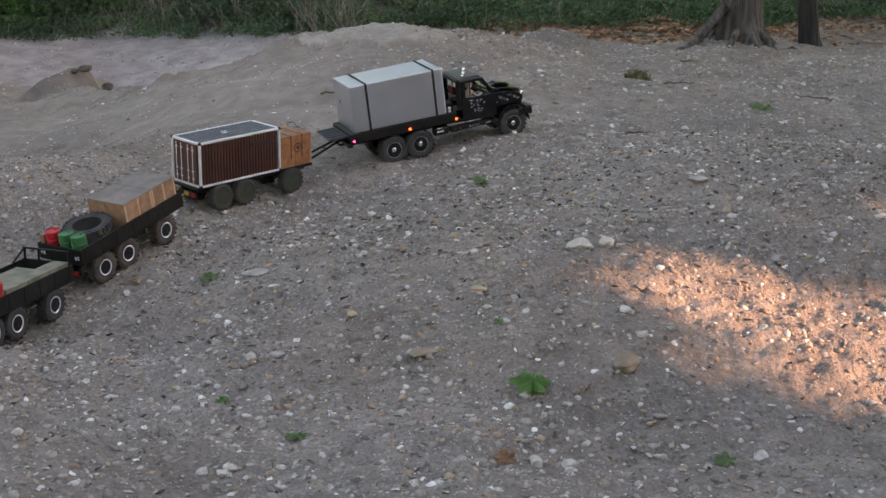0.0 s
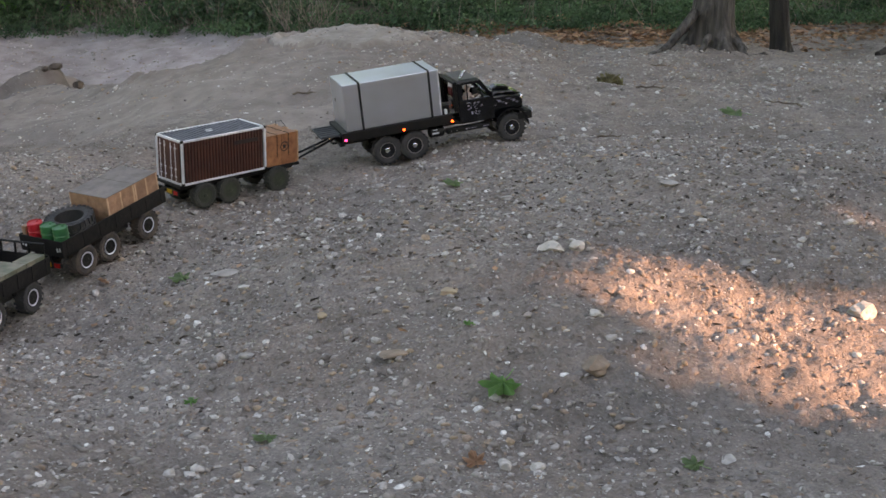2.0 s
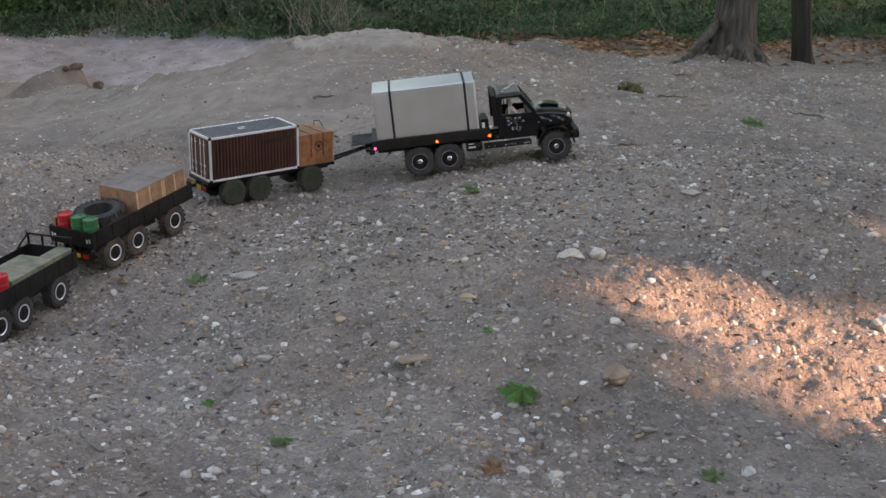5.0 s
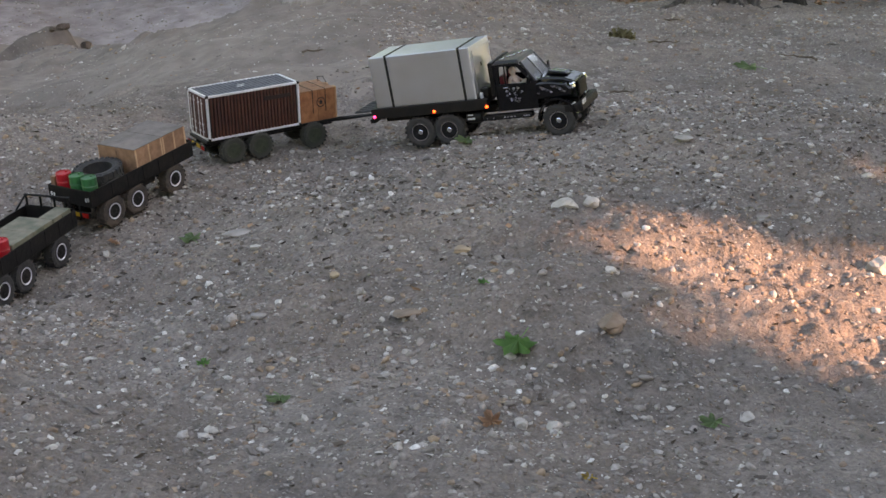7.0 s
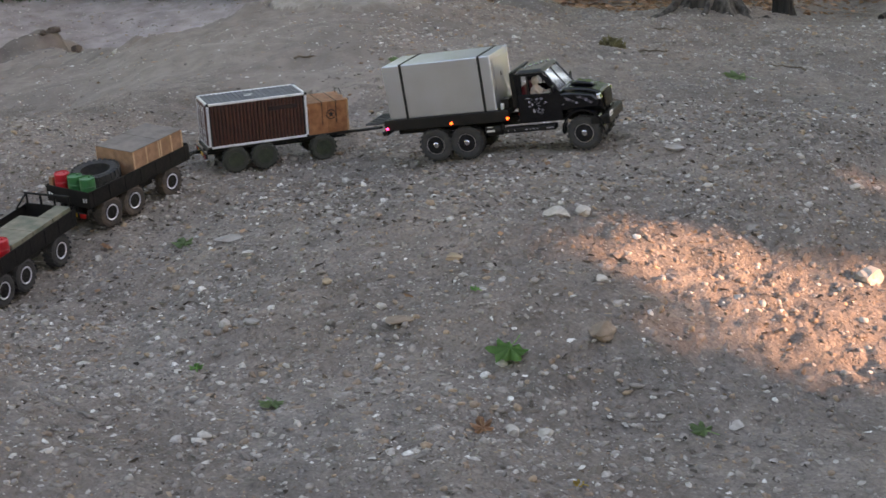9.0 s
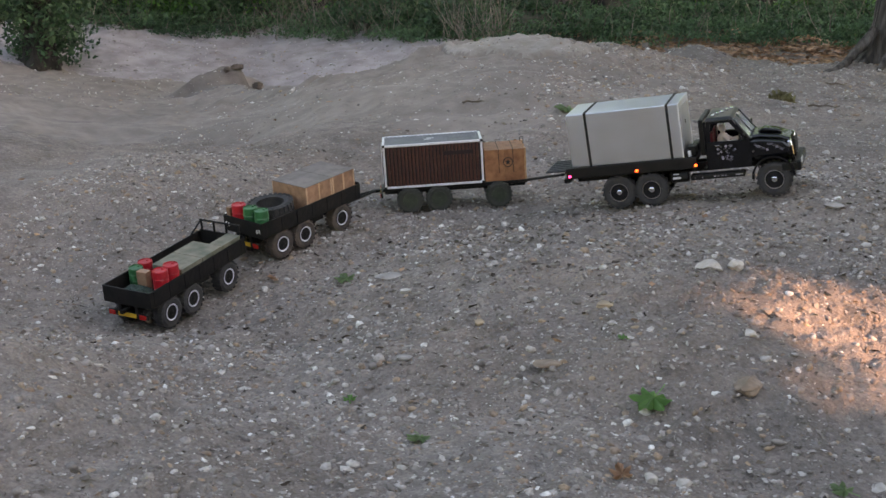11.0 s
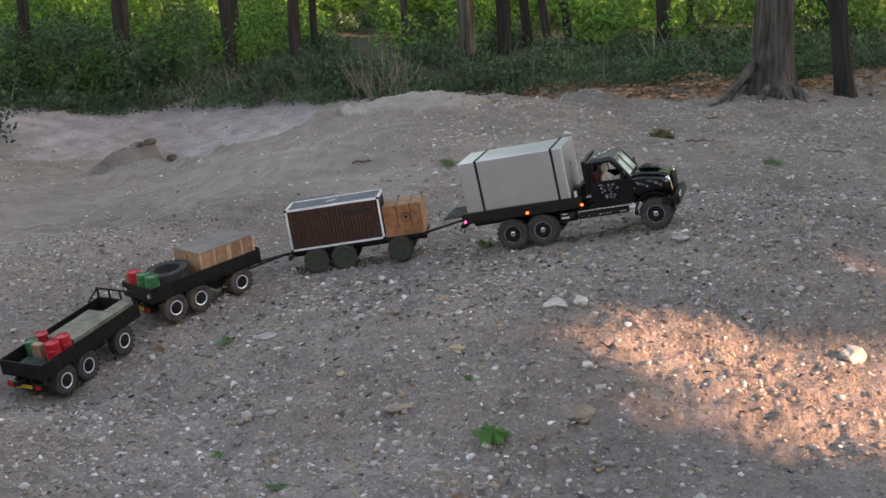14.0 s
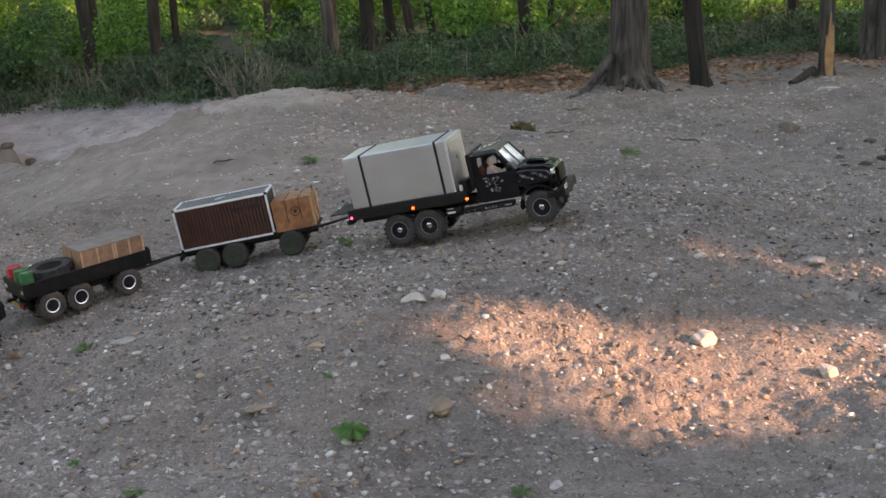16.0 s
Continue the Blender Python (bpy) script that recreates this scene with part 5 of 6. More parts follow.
def build_container_trailer():
    t = empty("container_trailer", "black three-axle model trailer with olive wheels", "model trailer", "model trailers")
    running_gear(t, 0.305, 0.1, 0.046, 0.068, 0.034, "green_rubber", "olive_rim", "olive_rim", "dish")
    part("deck", boxes((-0.09, 0.405, -0.070, 0.070, 0.080, 0.090), (-0.085, 0.40, -0.034, -0.024, 0.062, 0.080), (-0.085, 0.40, 0.024, 0.034, 0.062, 0.080)), "black_metal", t)
    rear_lights(t, -0.098, 0.066)
    part("rear_coupling", boxes((-0.125, -0.09, -0.006, 0.006, 0.064, 0.074), bevel=0.001), "black_metal", t)
    return t, drawbar(t, 0.365, 0.068, 0.335)


def build_container():
    x0, x1, w, z0, z1 = -0.083, 0.257, 0.077, 0.0905, 0.242
    bm = bmesh.new()
    # Walls between the ribs nearly black: the valleys' shade put into their colour.
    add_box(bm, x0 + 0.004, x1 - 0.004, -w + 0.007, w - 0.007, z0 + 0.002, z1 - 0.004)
    c = tagged(mesh_object("shipping_container", bm, "container_shade_and_sign"), "dark red model shipping container with aluminium edges", "container")
    n = 26
    for k in range(n):
        x = x0 + 0.012 + (x1 - x0 - 0.024) * (k + 0.5) / n
        for s in (-1, 1):
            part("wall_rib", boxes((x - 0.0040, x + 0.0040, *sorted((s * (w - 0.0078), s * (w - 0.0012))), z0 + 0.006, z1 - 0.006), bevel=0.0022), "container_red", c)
    trim = bmesh.new()
    e = 0.0075
    for y in (-w, w - e):
        for z in (z0, z1 - e):
            add_box(trim, x0, x1, y, y + e, z, z + e, 0.001)
        for x in (x0, x1 - e):
            add_box(trim, x, x + e, y - 0.0005, y + e + 0.0005, z0, z1 + 0.0005, 0.001)
    for x in (x0, x1 - e):
        for z in (z0, z1 - e):
            add_box(trim, x - 0.0004, x + e, -w, w, z, z + e, 0.001)
    part("corner_frame", trim, "alu_trim", c, "bare aluminium edge frame")
    for x in (x0 - 0.0012, x1 - 0.0078):
        for y in (-w - 0.0012, w - 0.0078):
            for z in (z0 - 0.0004, z1 - 0.0074):
                part("corner_casting", boxes((x, x + 0.009, y, y + 0.009, z, z + 0.0085), bevel=0.0012), "black_metal", c, "small black corner casting")
    roof = bmesh.new()
    add_box(roof, x0 + 0.006, x1 - 0.006, -w + 0.006, w - 0.006, z1 - 0.005, z1 - 0.003)
    for k in range(22):
        x = x0 + 0.012 + (x1 - x0 - 0.03) * k / 21
        part("roof_rib", boxes((x, x + 0.006, -w + 0.009, w - 0.009, z1 - 0.003, z1 - 0.0005), bevel=0.0), "container_roof", c)
    part("roof", roof, "container_roof", c, "grey ribbed roof")
    part("roof_mark", boxes((0.06, 0.085, -0.015, -0.005, z1 - 0.0003, z1 + 0.0003), (0.07, 0.095, 0.003, 0.013, z1 - 0.0003, z1 + 0.0003), bevel=0.0), "white_plate", c)
    for s in (-1, 1):
        part("side_sign", boxes((0.125, 0.225, *sorted((s * (w - 0.0012), s * (w - 0.0002))), 0.196, 0.210), bevel=0.0), "container_shade_and_sign", c, "dark faded sign bar")
    for s in (-1, 1):
        d = part("door", boxes((x0 - 0.002, x0 + 0.003, *sorted((s * 0.001, s * 0.061)), z0 + 0.009, z1 - 0.009), bevel=0.0006), "container_red", c)
        for k in (0.018, 0.044):
            bm = bmesh.new()
            add_tube(bm, [(x0 - 0.0045, s * k, z0 + 0.012), (x0 - 0.0045, s * k, z1 - 0.012)], 0.0014, 8)
            for z in (z0 + 0.025, z0 + 0.05, z1 - 0.03):
                add_box(bm, x0 - 0.0055, x0 - 0.002, s * k - 0.004, s * k + 0.004, z, z + 0.004)
            part("lock_rod", bm, "alu_trim", d)
    return c


def planked_crate(x0, x1, y0, y1, z0, z1, wood, top, cross, label, planks=3):
    """A crate of upright boards with corner battens and a lid."""
    c = empty("wooden_crate", label, "crate", "wooden crates")
    part("body", boxes((x0 + 0.002, x1 - 0.002, y0 + 0.002, y1 - 0.002, z0, z1 - 0.003), bevel=0.0005), wood, c)
    for s, y in ((-1, y0), (1, y1)):
        for k in range(planks):
            a, b = x0 + (x1 - x0) * k / planks, x0 + (x1 - x0) * (k + 1) / planks
            part("board", boxes((a + 0.0011, b - 0.0011, *sorted((y, y - s * 0.002)), z0 + 0.001, z1 - 0.002), bevel=0.0006), wood, c)
    for s, x in ((-1, x0), (1, x1)):
        for k in range(planks):
            a, b = y0 + (y1 - y0) * k / planks, y0 + (y1 - y0) * (k + 1) / planks
            part("board", boxes((*sorted((x, x - s * 0.002)), a + 0.0011, b - 0.0011, z0 + 0.001, z1 - 0.002), bevel=0.0006), wood, c)
    if wood == "pale_wood" and planks > 1:
        for s, y in ((-1, y0), (1, y1)):
            for k in range(planks + 1):
                a = min(max(x0 + (x1 - x0) * k / planks, x0 + 0.0035), x1 - 0.0035)
                part("batten", boxes((a - 0.003, a + 0.003, *sorted((y, y + s * 0.0016)), z0 + 0.001, z1 - 0.0035), bevel=0.0004), "batten_wood", c)
    part("lid", boxes((x0, x1, y0, y1, z1 - 0.003, z1), bevel=0.001), top, c)
    if cross:
        bm = bmesh.new()
        cx, cz = (x0 + x1) / 2 + 0.012, (z0 + z1) / 2 + 0.01
        add_lathe(bm, [(0.017, y0 - 0.0006), (0.017, y0 - 0.0002), (0.014, y0 - 0.0002), (0.014, y0 - 0.0006)], 24, "y", (cx, 0, cz), closed=True)
        vs = [bm.verts.new((cx + (0.011 if q % 2 == 0 else 0.005) * math.sin(q * math.pi / 5), y0 - 0.0007, cz + (0.011 if q % 2 == 0 else 0.005) * math.cos(q * math.pi / 5))) for q in range(10)]
        bm.faces.new(vs)
        part("stencil_mark", bm, "black_rib", c, "round black stencilled star mark")
        for k in (0.36, 0.72):
            bx = x0 + (x1 - x0) * k
            part("band", boxes((bx - 0.0012, bx + 0.0012, y0 - 0.0008, y1 + 0.0008, z1, z1 + 0.0009), (bx - 0.0010, bx + 0.0010, y0 - 0.0016, y0 - 0.0002, z0 + 0.03, z1), bevel=0.0), "strap", c, "thin dark binding wire")
        for y in (y0 + 0.010, (y0 + y1) / 2, y1 - 0.010):
            part("end_batten", boxes((x1, x1 + 0.006, y - 0.010, y + 0.010, z0 + 0.002, z1 + 0.002), bevel=0.0012), "crate_batten", c, "pale upright end board")
        for y in (y0 + 0.034, y1 - 0.034):
            part("end_gap", boxes((x1 - 0.0015, x1 + 0.0012, y - 0.010, y + 0.010, z0 + 0.02, z1 - 0.012), bevel=0.0), "strap", c, "dark gap between the end boards")
        hoop = bmesh.new()
        add_tube(hoop, [(x1 - 0.002, y1 - 0.02, z1), (x1 - 0.004, y1 - 0.018, z1 + 0.014), (x1 + 0.006, y1 - 0.04, z1 + 0.019), (x1 + 0.003, y1 - 0.07, z1 + 0.002)], 0.0012, 6)
        part("wire_loop", hoop, "black_metal", c, "thin bent wire")
    return c


LIFT = 0.012


def build_flat_trailer(name, label, rack, rubber):
    t = empty(name, label, "model trailer", "model trailers")
    running_gear(t, 0.272, 0.1, 0.048, 0.068, 0.034, rubber, "black_metal", "silver_rim", "ring")
    x0, x1, w = -0.085, 0.365, 0.085
    part("deck", boxes((x0, x1, -w, w, 0.078, 0.086), (x0, x1, -0.034, -0.024, 0.058, 0.078), (x0, x1, 0.024, 0.034, 0.058, 0.078)), "black_metal", t)
    for s in (-1, 1):
        part("side_board", boxes((x0, x1, *sorted((s * w, s * (w - 0.004))), 0.082, 0.128), bevel=0.001), "bed_black", t)
        for k in range(7):
            x = x0 + 0.02 + (x1 - x0 - 0.04) * k / 6
            part("side_stake", boxes((x - 0.003, x + 0.003, *sorted((s * w, s * (w + 0.0015))), 0.084, 0.126), bevel=0.0), "bed_black", t)
        if not rack:
            part("rear_stripes", boxes((x0 - 0.0012, x0 - 0.0004, *sorted((s * 0.06, s * 0.066)), 0.094, 0.106), (x0 - 0.0012, x0 - 0.0004, *sorted((s * 0.07, s * 0.076)), 0.096, 0.108), bevel=0.0), "white_plate", t)
    part("front_board", boxes((x1 - 0.004, x1, -w + 0.004, w - 0.004, 0.0825, 0.132), bevel=0.001), "bed_black", t)
    part("tail_board", boxes((x0, x0 + 0.004, -w + 0.004, w - 0.004, 0.0825, 0.128), bevel=0.001), "bed_black", t)
    rear_lights(t, x0 - 0.004, 0.052)
    part("rear_coupling", boxes((x0 - 0.03, x0, -0.006, 0.006, 0.064, 0.074), bevel=0.001), "black_metal", t)
    part("tool_box", boxes((0.15, 0.21, -0.06, -0.038, 0.05, 0.076), bevel=0.002), "black_metal", t)
    if rack:
        bm = bmesh.new()
        for y in (-0.07, -0.023, 0.023, 0.07):
            add_tube(bm, [(x1 - 0.006, y, 0.13), (x1 - 0.006, y, 0.165)], 0.0035, 8)
        add_tube(bm, [(x1 - 0.006, -0.075, 0.165), (x1 - 0.006, 0.075, 0.165)], 0.0035, 8)
        add_tube(bm, [(x1 - 0.006, 0.072, 0.163), (x1 - 0.05, 0.08, 0.13)], 0.003, 8)
        part("front_rack", bm, "black_metal", t, "low black tubular rail")
    for ob in t.children:
        if ob.name.split(".")[0] not in ("wheel", "axle", "turntable"):
            ob.matrix_basis = pose(0, 0, LIFT)
    return t, drawbar(t, 0.315, 0.062, 0.11 if rack else 0.262)


def barrel(x, y, z, r, h, mat, label):
    bm = bmesh.new()
    add_lathe(bm, [(r * 0.94, 0), (r, 0.002), (r, h * 0.3), (r * 1.06, h * 0.33), (r, h * 0.36), (r, h * 0.64), (r * 1.06, h * 0.67), (r, h * 0.7), (r, h - 0.002), (r * 0.94, h), (r * 0.9, h - 0.003)], 22, "z")
    b = tagged(mesh_object("barrel", bm, mat), label, "barrel", "model oil barrels")
    cap = bmesh.new()
    add_lathe(cap, [(r * 0.16, h - 0.003), (r * 0.16, h + 0.001)], 10, "z", (r * 0.5, 0, 0))
    part("bung", cap, mat, b)
    return b, pose(x, y, z)


def spare_tyre():
    r, h = 0.073, 0.024
    bm = bmesh.new()
    add_lathe(bm, [(r * 0.6, -h * 0.85), (r * 0.8, -h), (r * 0.94, -h * 0.8), (r * 0.96, 0), (r * 0.94, h * 0.8), (r * 0.8, h), (r * 0.6, h * 0.85), (r * 0.62, 0)], 36, "z", closed=True)
    for i in range(26):
        for s in (-1, 1):
            m = Matrix.Rotation(2 * math.pi * (i + 0.25 * s) / 26, 4, "Z")
            add_box(bm, r * 0.88, r, -0.005, 0.005, *sorted((s * h * 0.12, s * h * 0.95)), m=m)
    return tagged(mesh_object("spare_tyre", bm, "rubber"), "big knobbly black tyre lying flat in the trailer", "tyre")


def cargo_net():
    bm = bmesh.new()
    bmesh.ops.create_grid(bm, x_segments=14, y_segments=14, size=1)
    for v in bm.verts:
        e = max(abs(v.co.x), abs(v.co.y))
        v.co = Vector((v.co.x * 0.036, v.co.y * 0.045, 0.03 * (1 - e**4) + 0.008 * noise.noise(v.co * 3.1)))
    bmesh.ops.solidify(bm, geom=bm.faces[:], thickness=0.002)
    return tagged(mesh_object("cargo_net", bm, "net", smooth=True), "rumpled dark green net in the back of the trailer", "net")


truck = build_truck()
build_driver(truck)
fit_cab(truck)
metal_box = build_metal_box(truck)
box_trailer, box_bar = build_container_trailer()
container = build_container()
crates = [planked_crate(0.261, 0.398, -0.068, 0.068, 0.0905, 0.200, "orange_wood", "orange_wood", True, "varnished orange wooden crate in front of the container", 2)]
crate_trailer, crate_bar = build_flat_trailer("open_trailer", "black open model trailer carrying crates, barrels and a tyre", False, "dusty_rubber")
barrel_trailer, barrel_bar = build_flat_trailer("open_trailer", "black open model trailer with a front rail, carrying barrels", True, "rubber")
ON_CRATE_TRAILER = [(planked_crate(0.125, 0.245, -0.074, 0.074, 0.087, 0.182, "pale_wood", "grey_board", False, "pale wooden crate with a weathered grey lid", 2), pose(0, 0, 0)),
                    (planked_crate(0.2465, 0.352, -0.074, 0.074, 0.087, 0.182, "pale_wood", "grey_board", False, "pale wooden crate with a weathered grey lid", 2), pose(0, 0, 0)),
                    (spare_tyre(), pose(0.048, 0.008, 0.122, 0, -4, 0)),
                    barrel(-0.058, -0.060, 0.087, 0.0225, 0.076, "green_paint", "small green oil barrel"), barrel(-0.058, -0.012, 0.087, 0.0225, 0.076, "green_paint", "small green oil barrel"),
                    barrel(-0.058, 0.040, 0.087, 0.0225, 0.076, "red_paint", "small red oil barrel"),
                    (planked_crate(-0.075, -0.045, 0.064, 0.080, 0.087, 0.15, "pale_wood", "pale_wood", False, "narrow pale wooden box beside the barrels", 1), pose(0, 0, 0))]
ON_BARREL_TRAILER = [(planked_crate(0.07, 0.165, -0.078, 0.03, 0.087, 0.138, "camo_board", "camo_board", False, "flat olive-grey wooden crate", 2), pose(0, 0, 0)),
                     (planked_crate(0.167, 0.262, -0.078, 0.03, 0.087, 0.138, "camo_board", "camo_board", False, "flat olive-grey wooden crate", 2), pose(0, 0, 0)),
                     (planked_crate(0.264, 0.352, -0.078, -0.03, 0.087, 0.138, "camo_board", "camo_board", False, "narrow olive-grey wooden crate", 2), pose(0, 0, 0)),
                     barrel(0.0, -0.058, 0.087, 0.0225, 0.076, "red_paint", "small red oil barrel"), barrel(0.045, -0.060, 0.087, 0.0225, 0.076, "red_paint", "small red oil barrel"),
                     barrel(0.075, 0.06, 0.087, 0.0215, 0.055, "red_paint", "small red oil barrel"), barrel(0.028, 0.055, 0.087, 0.0215, 0.055, "green_paint", "small dark green oil barrel"),
                     (planked_crate(-0.012, 0.012, -0.015, 0.02, 0.087, 0.15, "pale_wood", "pale_wood", False, "small pale wooden box among the barrels", 1), pose(0, 0, 0)),
                     (cargo_net(), pose(-0.042, 0.0, 0.088))]

TRUCK_ROWS = [
    (0, -0.2054, 4.9775, 0.0029, 26.4, 7.7, 2.5),
    (0.5, -0.1577, 4.9628, 0.0101, 23.4, 7.0, 2.2),
    (1, -0.1435, 4.9463, 0.0084, 20.7, 7.1, 2.2),
    (1.5, -0.1292, 4.9402, 0.0094, 19.6, 7.3, 2.2),
    (2, -0.1124, 4.9469, 0.0137, 20.7, 7.5, 2.2),
    (2.5, -0.1107, 4.9493, 0.0145, 22.4, 7.6, 2.2),
    (3, -0.1082, 4.9425, 0.0144, 22.8, 7.3, 2.2),
    (3.5, -0.1006, 4.9298, 0.0155, 21.4, 6.9, 2.1),
    (4, -0.0794, 4.9032, 0.0139, 18.2, 6.9, 2.2),
    (4.2, -0.0633, 4.8950, 0.0228, 16.5, 6.9, 2.0),
    (6.5, 0.0525, 4.5698, 0.0190, -17.2, 10.0, 2.0),
    (7, 0.0574, 4.4982, 0.0224, -18.4, 9.8, 3.4),
    (7.5, 0.0679, 4.4151, 0.0305, -19.3, 9.6, 2.2),
    (8, 0.0973, 4.3553, 0.0444, -18.6, 9.6, 2.0),
    (8.5, 0.1272, 4.3066, 0.0539, -18.3, 9.8, 1.9),
    (9, 0.1469, 4.2629, 0.0602, -16.8, 10.0, 2.0),
    (9.5, 0.1580, 4.2371, 0.0632, -16.9, 10.0, 2.0),
    (9.7, 0.1614, 4.2338, 0.0633, -16.7, 10.3, 2.0),
    (11.8, 0.2434, 4.2676, 0.0844, -3.5, 10.9, 2.1),
    (12, 0.2540, 4.2748, 0.0883, -2.6, 10.7, 2.1),
    (12.5, 0.2665, 4.2947, 0.0860, -2.2, 10.7, 2.0),
    (13, 0.2747, 4.2864, 0.0907, -4.0, 10.2, 2.0),
    (13.5, 0.2895, 4.2728, 0.0948, -6.0, 10.0, 1.9),
    (14, 0.3077, 4.2450, 0.0958, -8.8, 9.8, 2.0),
    (14.5, 0.3412, 4.2134, 0.1018, -10.3, 9.7, 2.0),
    (15, 0.3580, 4.1831, 0.1052, -12.6, 9.7, 2.0),
    (15.5, 0.3732, 4.1483, 0.1112, -12.1, 9.7, 2.0),
    (16, 0.4123, 4.1228, 0.1198, -14.2, 10.3, 1.3),
]
CONTAINER_TRAILER_ROWS = [
    (0, -0.8513, 4.4297, -0.0705, 50.2, 0.8, 2.1),
    (0.5, -0.8264, 4.4452, -0.0703, 47.5, 1.1, 1.8),
    (1, -0.8234, 4.4502, -0.0712, 47.3, 1.1, 1.8),
    (1.5, -0.8273, 4.4591, -0.0691, 45.8, 1.1, 1.9),
    (2, -0.8123, 4.4654, -0.0710, 46.8, 1.5, 1.8),
    (2.5, -0.8106, 4.4665, -0.0720, 46.7, 1.5, 1.8),
    (3, -0.8067, 4.4738, -0.0724, 45.7, 1.6, 1.8),
    (3.5, -0.8081, 4.4874, -0.0706, 43.5, 1.6, 1.8),
    (4, -0.8004, 4.4997, -0.0728, 42.6, 1.9, 1.8),
    (4.2, -0.7996, 4.5225, -0.0651, 41.2, 2.1, 2.0),
    (6.5, -0.7510, 4.5258, -0.0705, 38.4, 2.7, 1.4),
    (7, -0.7483, 4.5282, -0.0696, 36.3, 2.7, 1.4),
    (7.5, -0.7470, 4.5259, -0.0699, 34.4, 2.6, 1.3),
    (8, -0.7360, 4.5220, -0.0701, 30.2, 2.7, 1.1),
    (8.5, -0.7120, 4.5188, -0.0707, 26.9, 3.2, 0.8),
    (9, -0.6931, 4.5061, -0.0749, 24.6, 3.5, 0.5),
    (9.5, -0.6839, 4.5102, -0.0729, 22.4, 3.7, 0.5),
    (9.7, -0.6807, 4.5127, -0.0718, 21.8, 3.8, 0.5),
    (11.8, -0.6161, 4.4901, -0.0740, 7.4, 5.4, -0.2),
    (12, -0.6098, 4.4948, -0.0708, 6.6, 5.5, -0.2),
    (12.5, -0.5939, 4.4891, -0.0705, 5.9, 5.9, -0.3),
    (13, -0.5859, 4.4879, -0.0692, 4.9, 6.1, -0.3),
    (13.5, -0.5649, 4.4844, -0.0684, 4.4, 6.6, -0.4),
    (14, -0.5400, 4.4827, -0.0668, 3.8, 7.1, -0.5),
    (14.5, -0.4995, 4.4788, -0.0647, 3.9, 7.9, -0.6),
    (15, -0.4737, 4.4775, -0.0637, 1.5, 8.3, -0.6),
    (15.5, -0.4561, 4.4828, -0.0609, -0.8, 8.7, -0.5),
    (16, -0.4208, 4.4778, -0.0592, 0.3, 9.1, -0.6),
]
CRATE_TRAILER_ROWS = [
    (0, -1.0780, 3.8397, -0.1418, 63.4, 10.3, 0.3),
    (0.5, -1.0591, 3.8556, -0.1335, 63.5, 9.8, 0.2),
    (1, -1.0567, 3.8569, -0.1327, 63.5, 9.8, 0.1),
    (1.5, -1.0572, 3.8558, -0.1339, 64.8, 9.8, 0.1),
    (2, -1.0476, 3.8667, -0.1287, 63.0, 9.5, 0.1),
    (2.5, -1.0460, 3.8698, -0.1288, 62.9, 9.4, 0.1),
    (3, -1.0450, 3.8701, -0.1293, 62.7, 9.4, 0.1),
    (3.5, -1.0431, 3.8714, -0.1301, 63.6, 9.3, 0.1),
    (4, -1.0386, 3.8833, -0.1269, 62.8, 9.0, 0.1),
    (4.2, -1.0417, 3.8995, -0.1206, 64.8, 8.7, 0.3),
    (6.5, -1.0129, 3.9245, -0.1141, 62.0, 7.7, 0.1),
    (7, -1.0110, 3.9244, -0.1153, 62.5, 7.7, 0.1),
    (7.5, -1.0058, 3.9310, -0.1118, 61.7, 7.5, 0.1),
    (8, -1.0039, 3.9370, -0.1100, 61.5, 7.3, 0.1),
    (8.5, -1.0019, 3.9415, -0.1103, 61.9, 7.2, 0.1),
    (9, -1.0028, 3.9459, -0.1108, 62.7, 7.1, 0.2),
    (9.5, -1.0040, 3.9485, -0.1111, 62.3, 7.0, 0.2),
    (9.7, -1.0048, 3.9475, -0.1130, 62.8, 7.1, 0.2),
    (12.5, -0.9890, 3.9808, -0.1064, 60.2, 6.0, 0.3),
    (13, -0.9872, 3.9785, -0.1039, 57.2, 6.0, 0.3),
    (13.5, -0.9820, 3.9820, -0.1020, 55.7, 5.8, 0.3),
    (14, -0.9726, 3.9915, -0.0986, 53.0, 5.5, 0.2),
    (14.5, -0.9539, 4.0110, -0.0929, 49.9, 4.8, 0.1),
    (15, -0.9403, 4.0156, -0.0899, 46.2, 4.7, -0.1),
    (15.5, -0.9266, 4.0239, -0.0867, 43.2, 4.5, -0.3),
    (16, -0.9009, 4.0394, -0.0804, 40.5, 4.1, -0.6),
]
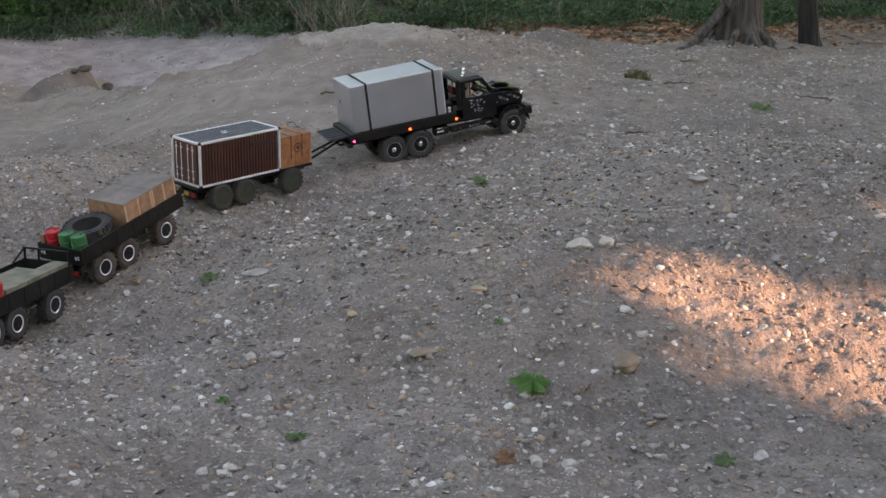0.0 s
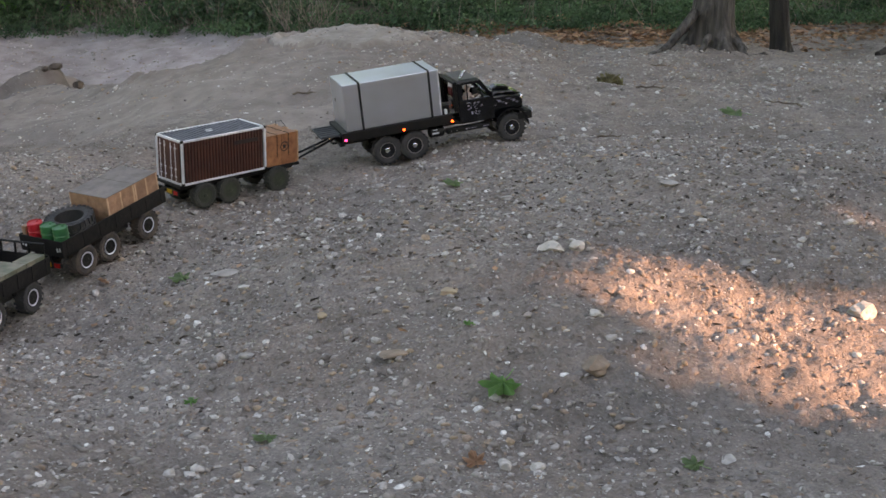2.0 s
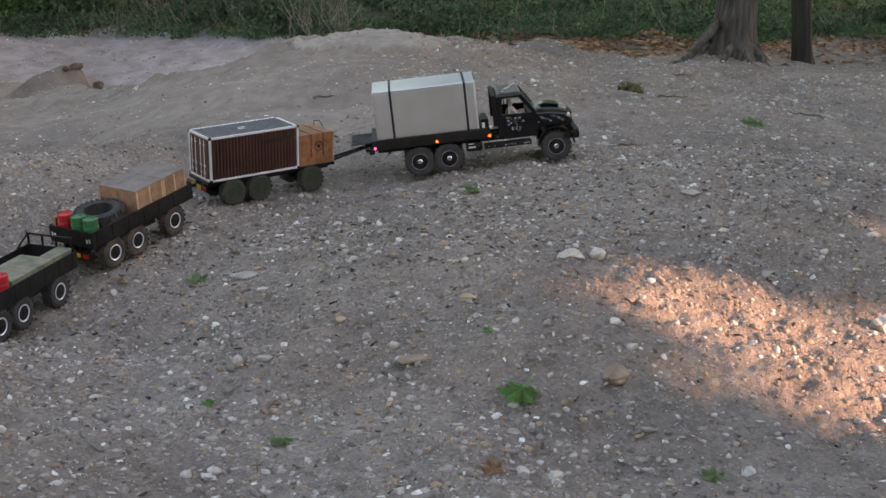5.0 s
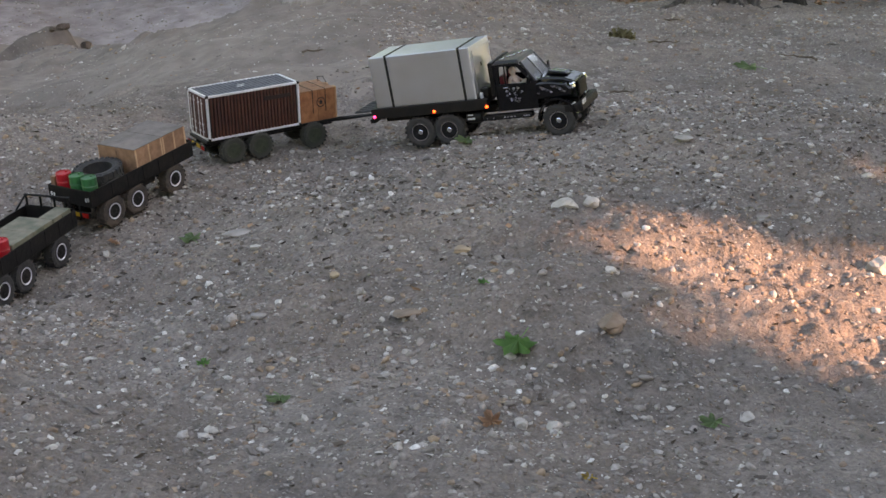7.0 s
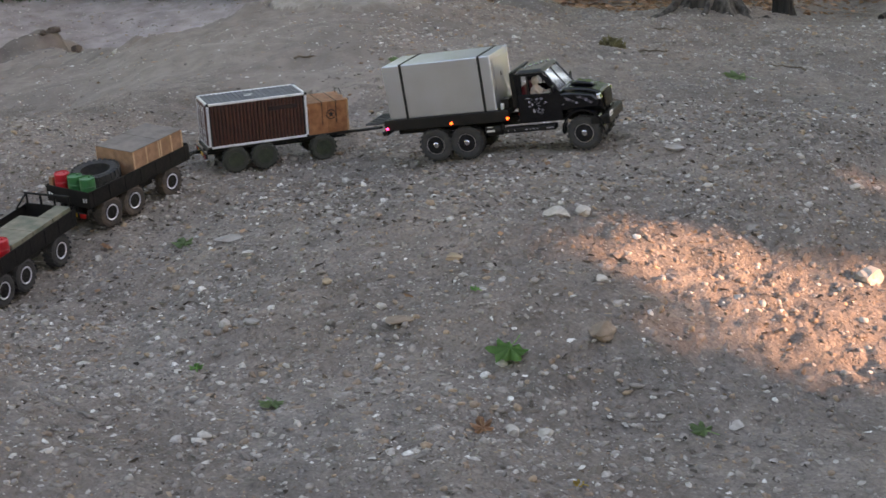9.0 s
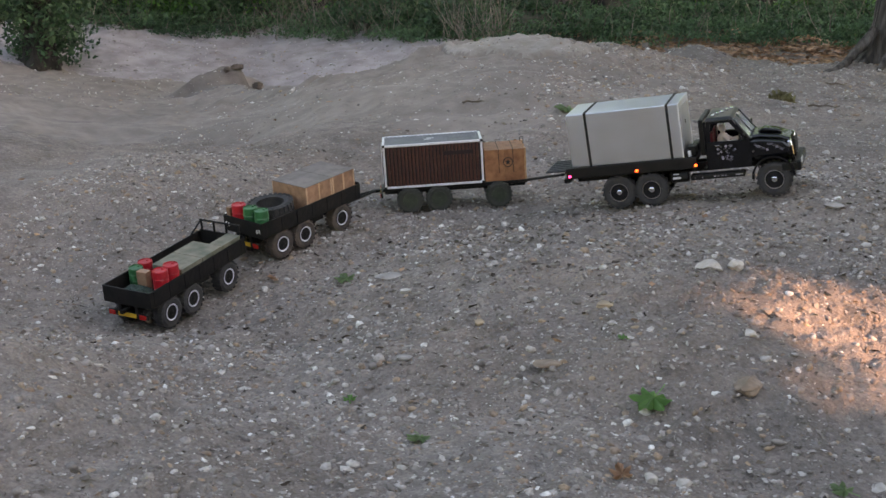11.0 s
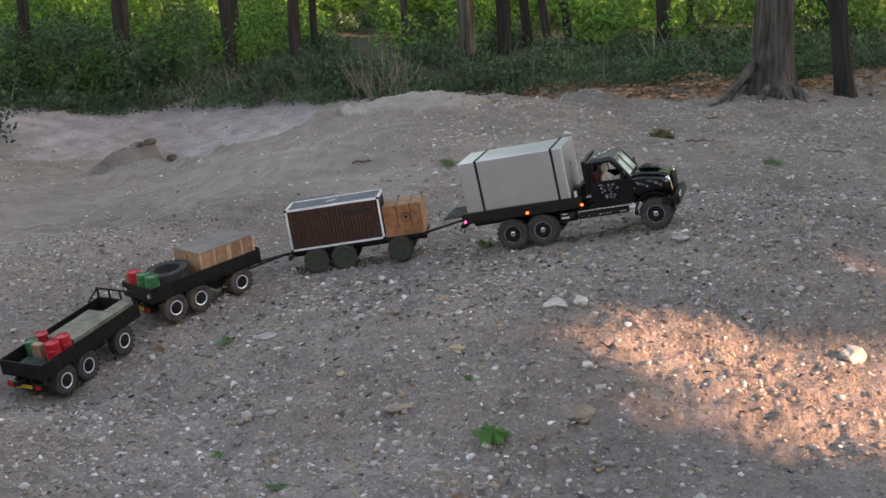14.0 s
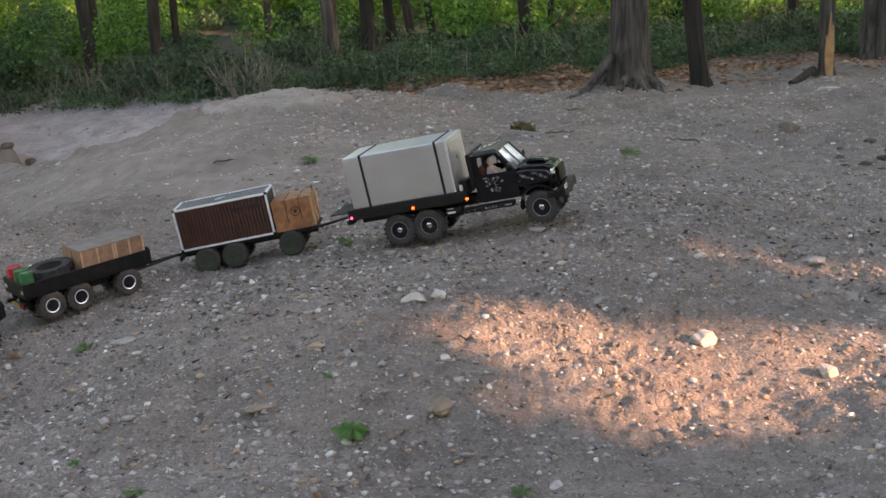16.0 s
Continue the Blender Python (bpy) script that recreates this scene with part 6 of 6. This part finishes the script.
BARREL_TRAILER_ROWS = [
    (0, -1.2392, 3.3383, -0.1849, 74.7, -0.7, -0.2),
    (0.5, -1.2260, 3.3567, -0.1865, 74.4, 0.6, -0.4),
    (1, -1.2259, 3.3611, -0.1876, 74.6, 0.8, -0.4),
    (1.5, -1.2245, 3.3676, -0.1885, 74.8, 1.2, -0.4),
    (2, -1.2213, 3.3772, -0.1892, 75.0, 1.7, -0.4),
    (2.5, -1.2191, 3.3803, -0.1899, 74.9, 1.9, -0.4),
    (3, -1.2169, 3.3834, -0.1904, 74.9, 2.1, -0.5),
    (3.5, -1.2146, 3.3865, -0.1909, 74.8, 2.4, -0.5),
    (4, -1.2124, 3.3896, -0.1915, 74.8, 2.6, -0.5),
    (4.2, -1.2107, 3.3935, -0.1917, 74.8, 2.8, -0.6),
    (6.5, -1.1912, 3.4382, -0.1957, 75.3, 5.2, -0.8),
    (7, -1.1873, 3.4377, -0.2032, 75.0, 5.3, -0.8),
    (7.5, -1.1867, 3.4466, -0.1963, 75.1, 5.7, -0.8),
    (8, -1.1864, 3.4515, -0.1954, 75.0, 5.9, -0.8),
    (8.5, -1.1820, 3.4594, -0.1958, 74.8, 6.3, -0.9),
    (9, -1.1747, 3.4646, -0.2000, 74.2, 6.6, -1.0),
    (9.5, -1.1822, 3.4682, -0.1961, 73.9, 6.6, -0.8),
    (9.7, -1.1836, 3.4704, -0.1956, 73.7, 6.7, -0.8),
    (11.8, -1.1987, 3.4939, -0.1967, 71.5, 7.4, -0.5),
    (12, -1.2001, 3.4962, -0.1985, 71.3, 7.5, -0.5),
    (12.5, -1.1971, 3.5097, -0.1980, 71.1, 8.0, -0.4),
    (13, -1.1985, 3.5153, -0.1978, 70.6, 8.2, -0.4),
    (13.5, -1.1959, 3.5240, -0.1974, 70.3, 8.5, -0.4),
    (14, -1.1931, 3.5413, -0.1953, 69.8, 9.1, -0.3),
    (14.5, -1.1811, 3.5678, -0.1907, 69.2, 9.9, -0.3),
    (15, -1.1756, 3.5773, -0.1898, 69.3, 10.2, -0.4),
    (15.5, -1.1677, 3.5866, -0.1883, 69.3, 10.4, -0.5),
    (16, -1.1677, 3.5866, -0.1886, 69.3, 10.4, -0.5),
]


def vehicle_pose(row):
    _, x, y, z, yaw, pitch, roll = row
    return pose(x, y, z, roll, -pitch, yaw)


def between(rows, t):
    """The pose on the way at t, on a smooth line through the rows."""
    ts = [r[0] for r in rows]
    k = max(0, min(len(rows) - 2, sum(q <= t for q in ts) - 1))
    a, b = rows[k], rows[k + 1]
    f = min(1, max(0, (t - a[0]) / (b[0] - a[0])))
    if b[0] - a[0] > 1.5:
        f = f * f * (3 - 2 * f) * 0.5 + f * 0.5
    return (t, *(p + (q - p) * f for p, q in zip(a[1:], b[1:])))


STEPS = [round(0.25 * k, 2) for k in range(65)]


def motions():
    ways = {}
    for thing, rows, load in ((truck, TRUCK_ROWS, [(metal_box, pose(0, 0, 0))]), (box_trailer, CONTAINER_TRAILER_ROWS, [(container, pose(0, 0, 0))] + [(c, pose(0, 0, 0)) for c in crates]),
                              (crate_trailer, CRATE_TRAILER_ROWS, ON_CRATE_TRAILER), (barrel_trailer, BARREL_TRAILER_ROWS, ON_BARREL_TRAILER)):
        path = [(t, between(rows, t)) for t in STEPS]
        ways[thing] = [(t, vehicle_pose(r)) for t, r in path]
        walk(thing, ways[thing])
        for piece, seat in load:
            seat = pose(0, 0, LIFT if thing in (crate_trailer, barrel_trailer) else 0) @ seat
            walk(piece, [(t, m @ seat) for t, m in ways[thing]])
    for thing, w, r in WHEELS:
        rows, turn, last = [], 0.0, None
        home = w.matrix_basis.translation.copy()
        for t, m in ways[thing]:
            p = m @ home
            if last is not None:
                turn += (p - last).dot(m.to_3x3() @ Vector((1, 0, 0))) / r
            last = p
            rows.append((t, Matrix.Translation(home) @ Matrix.Rotation(turn, 4, "Y")))
        walk(w, rows)
    for bar, thing, ahead, hitch in ((box_bar, box_trailer, truck, (-0.285, 0, 0.108)), (crate_bar, crate_trailer, box_trailer, (-0.12, 0, 0.07)), (barrel_bar, barrel_trailer, crate_trailer, (-0.11, 0, 0.08))):
        home = bar.matrix_basis.translation.copy()
        rows = []
        for (t, m), (_, n) in zip(ways[thing], ways[ahead]):
            way = m.inverted() @ (n @ Vector(hitch)) - home
            rows.append((t, pose(*home, 0, -math.degrees(math.atan2(way.z, math.hypot(way.x, way.y))), math.degrees(math.atan2(way.y, way.x)))))
        walk(bar, rows)


motions()
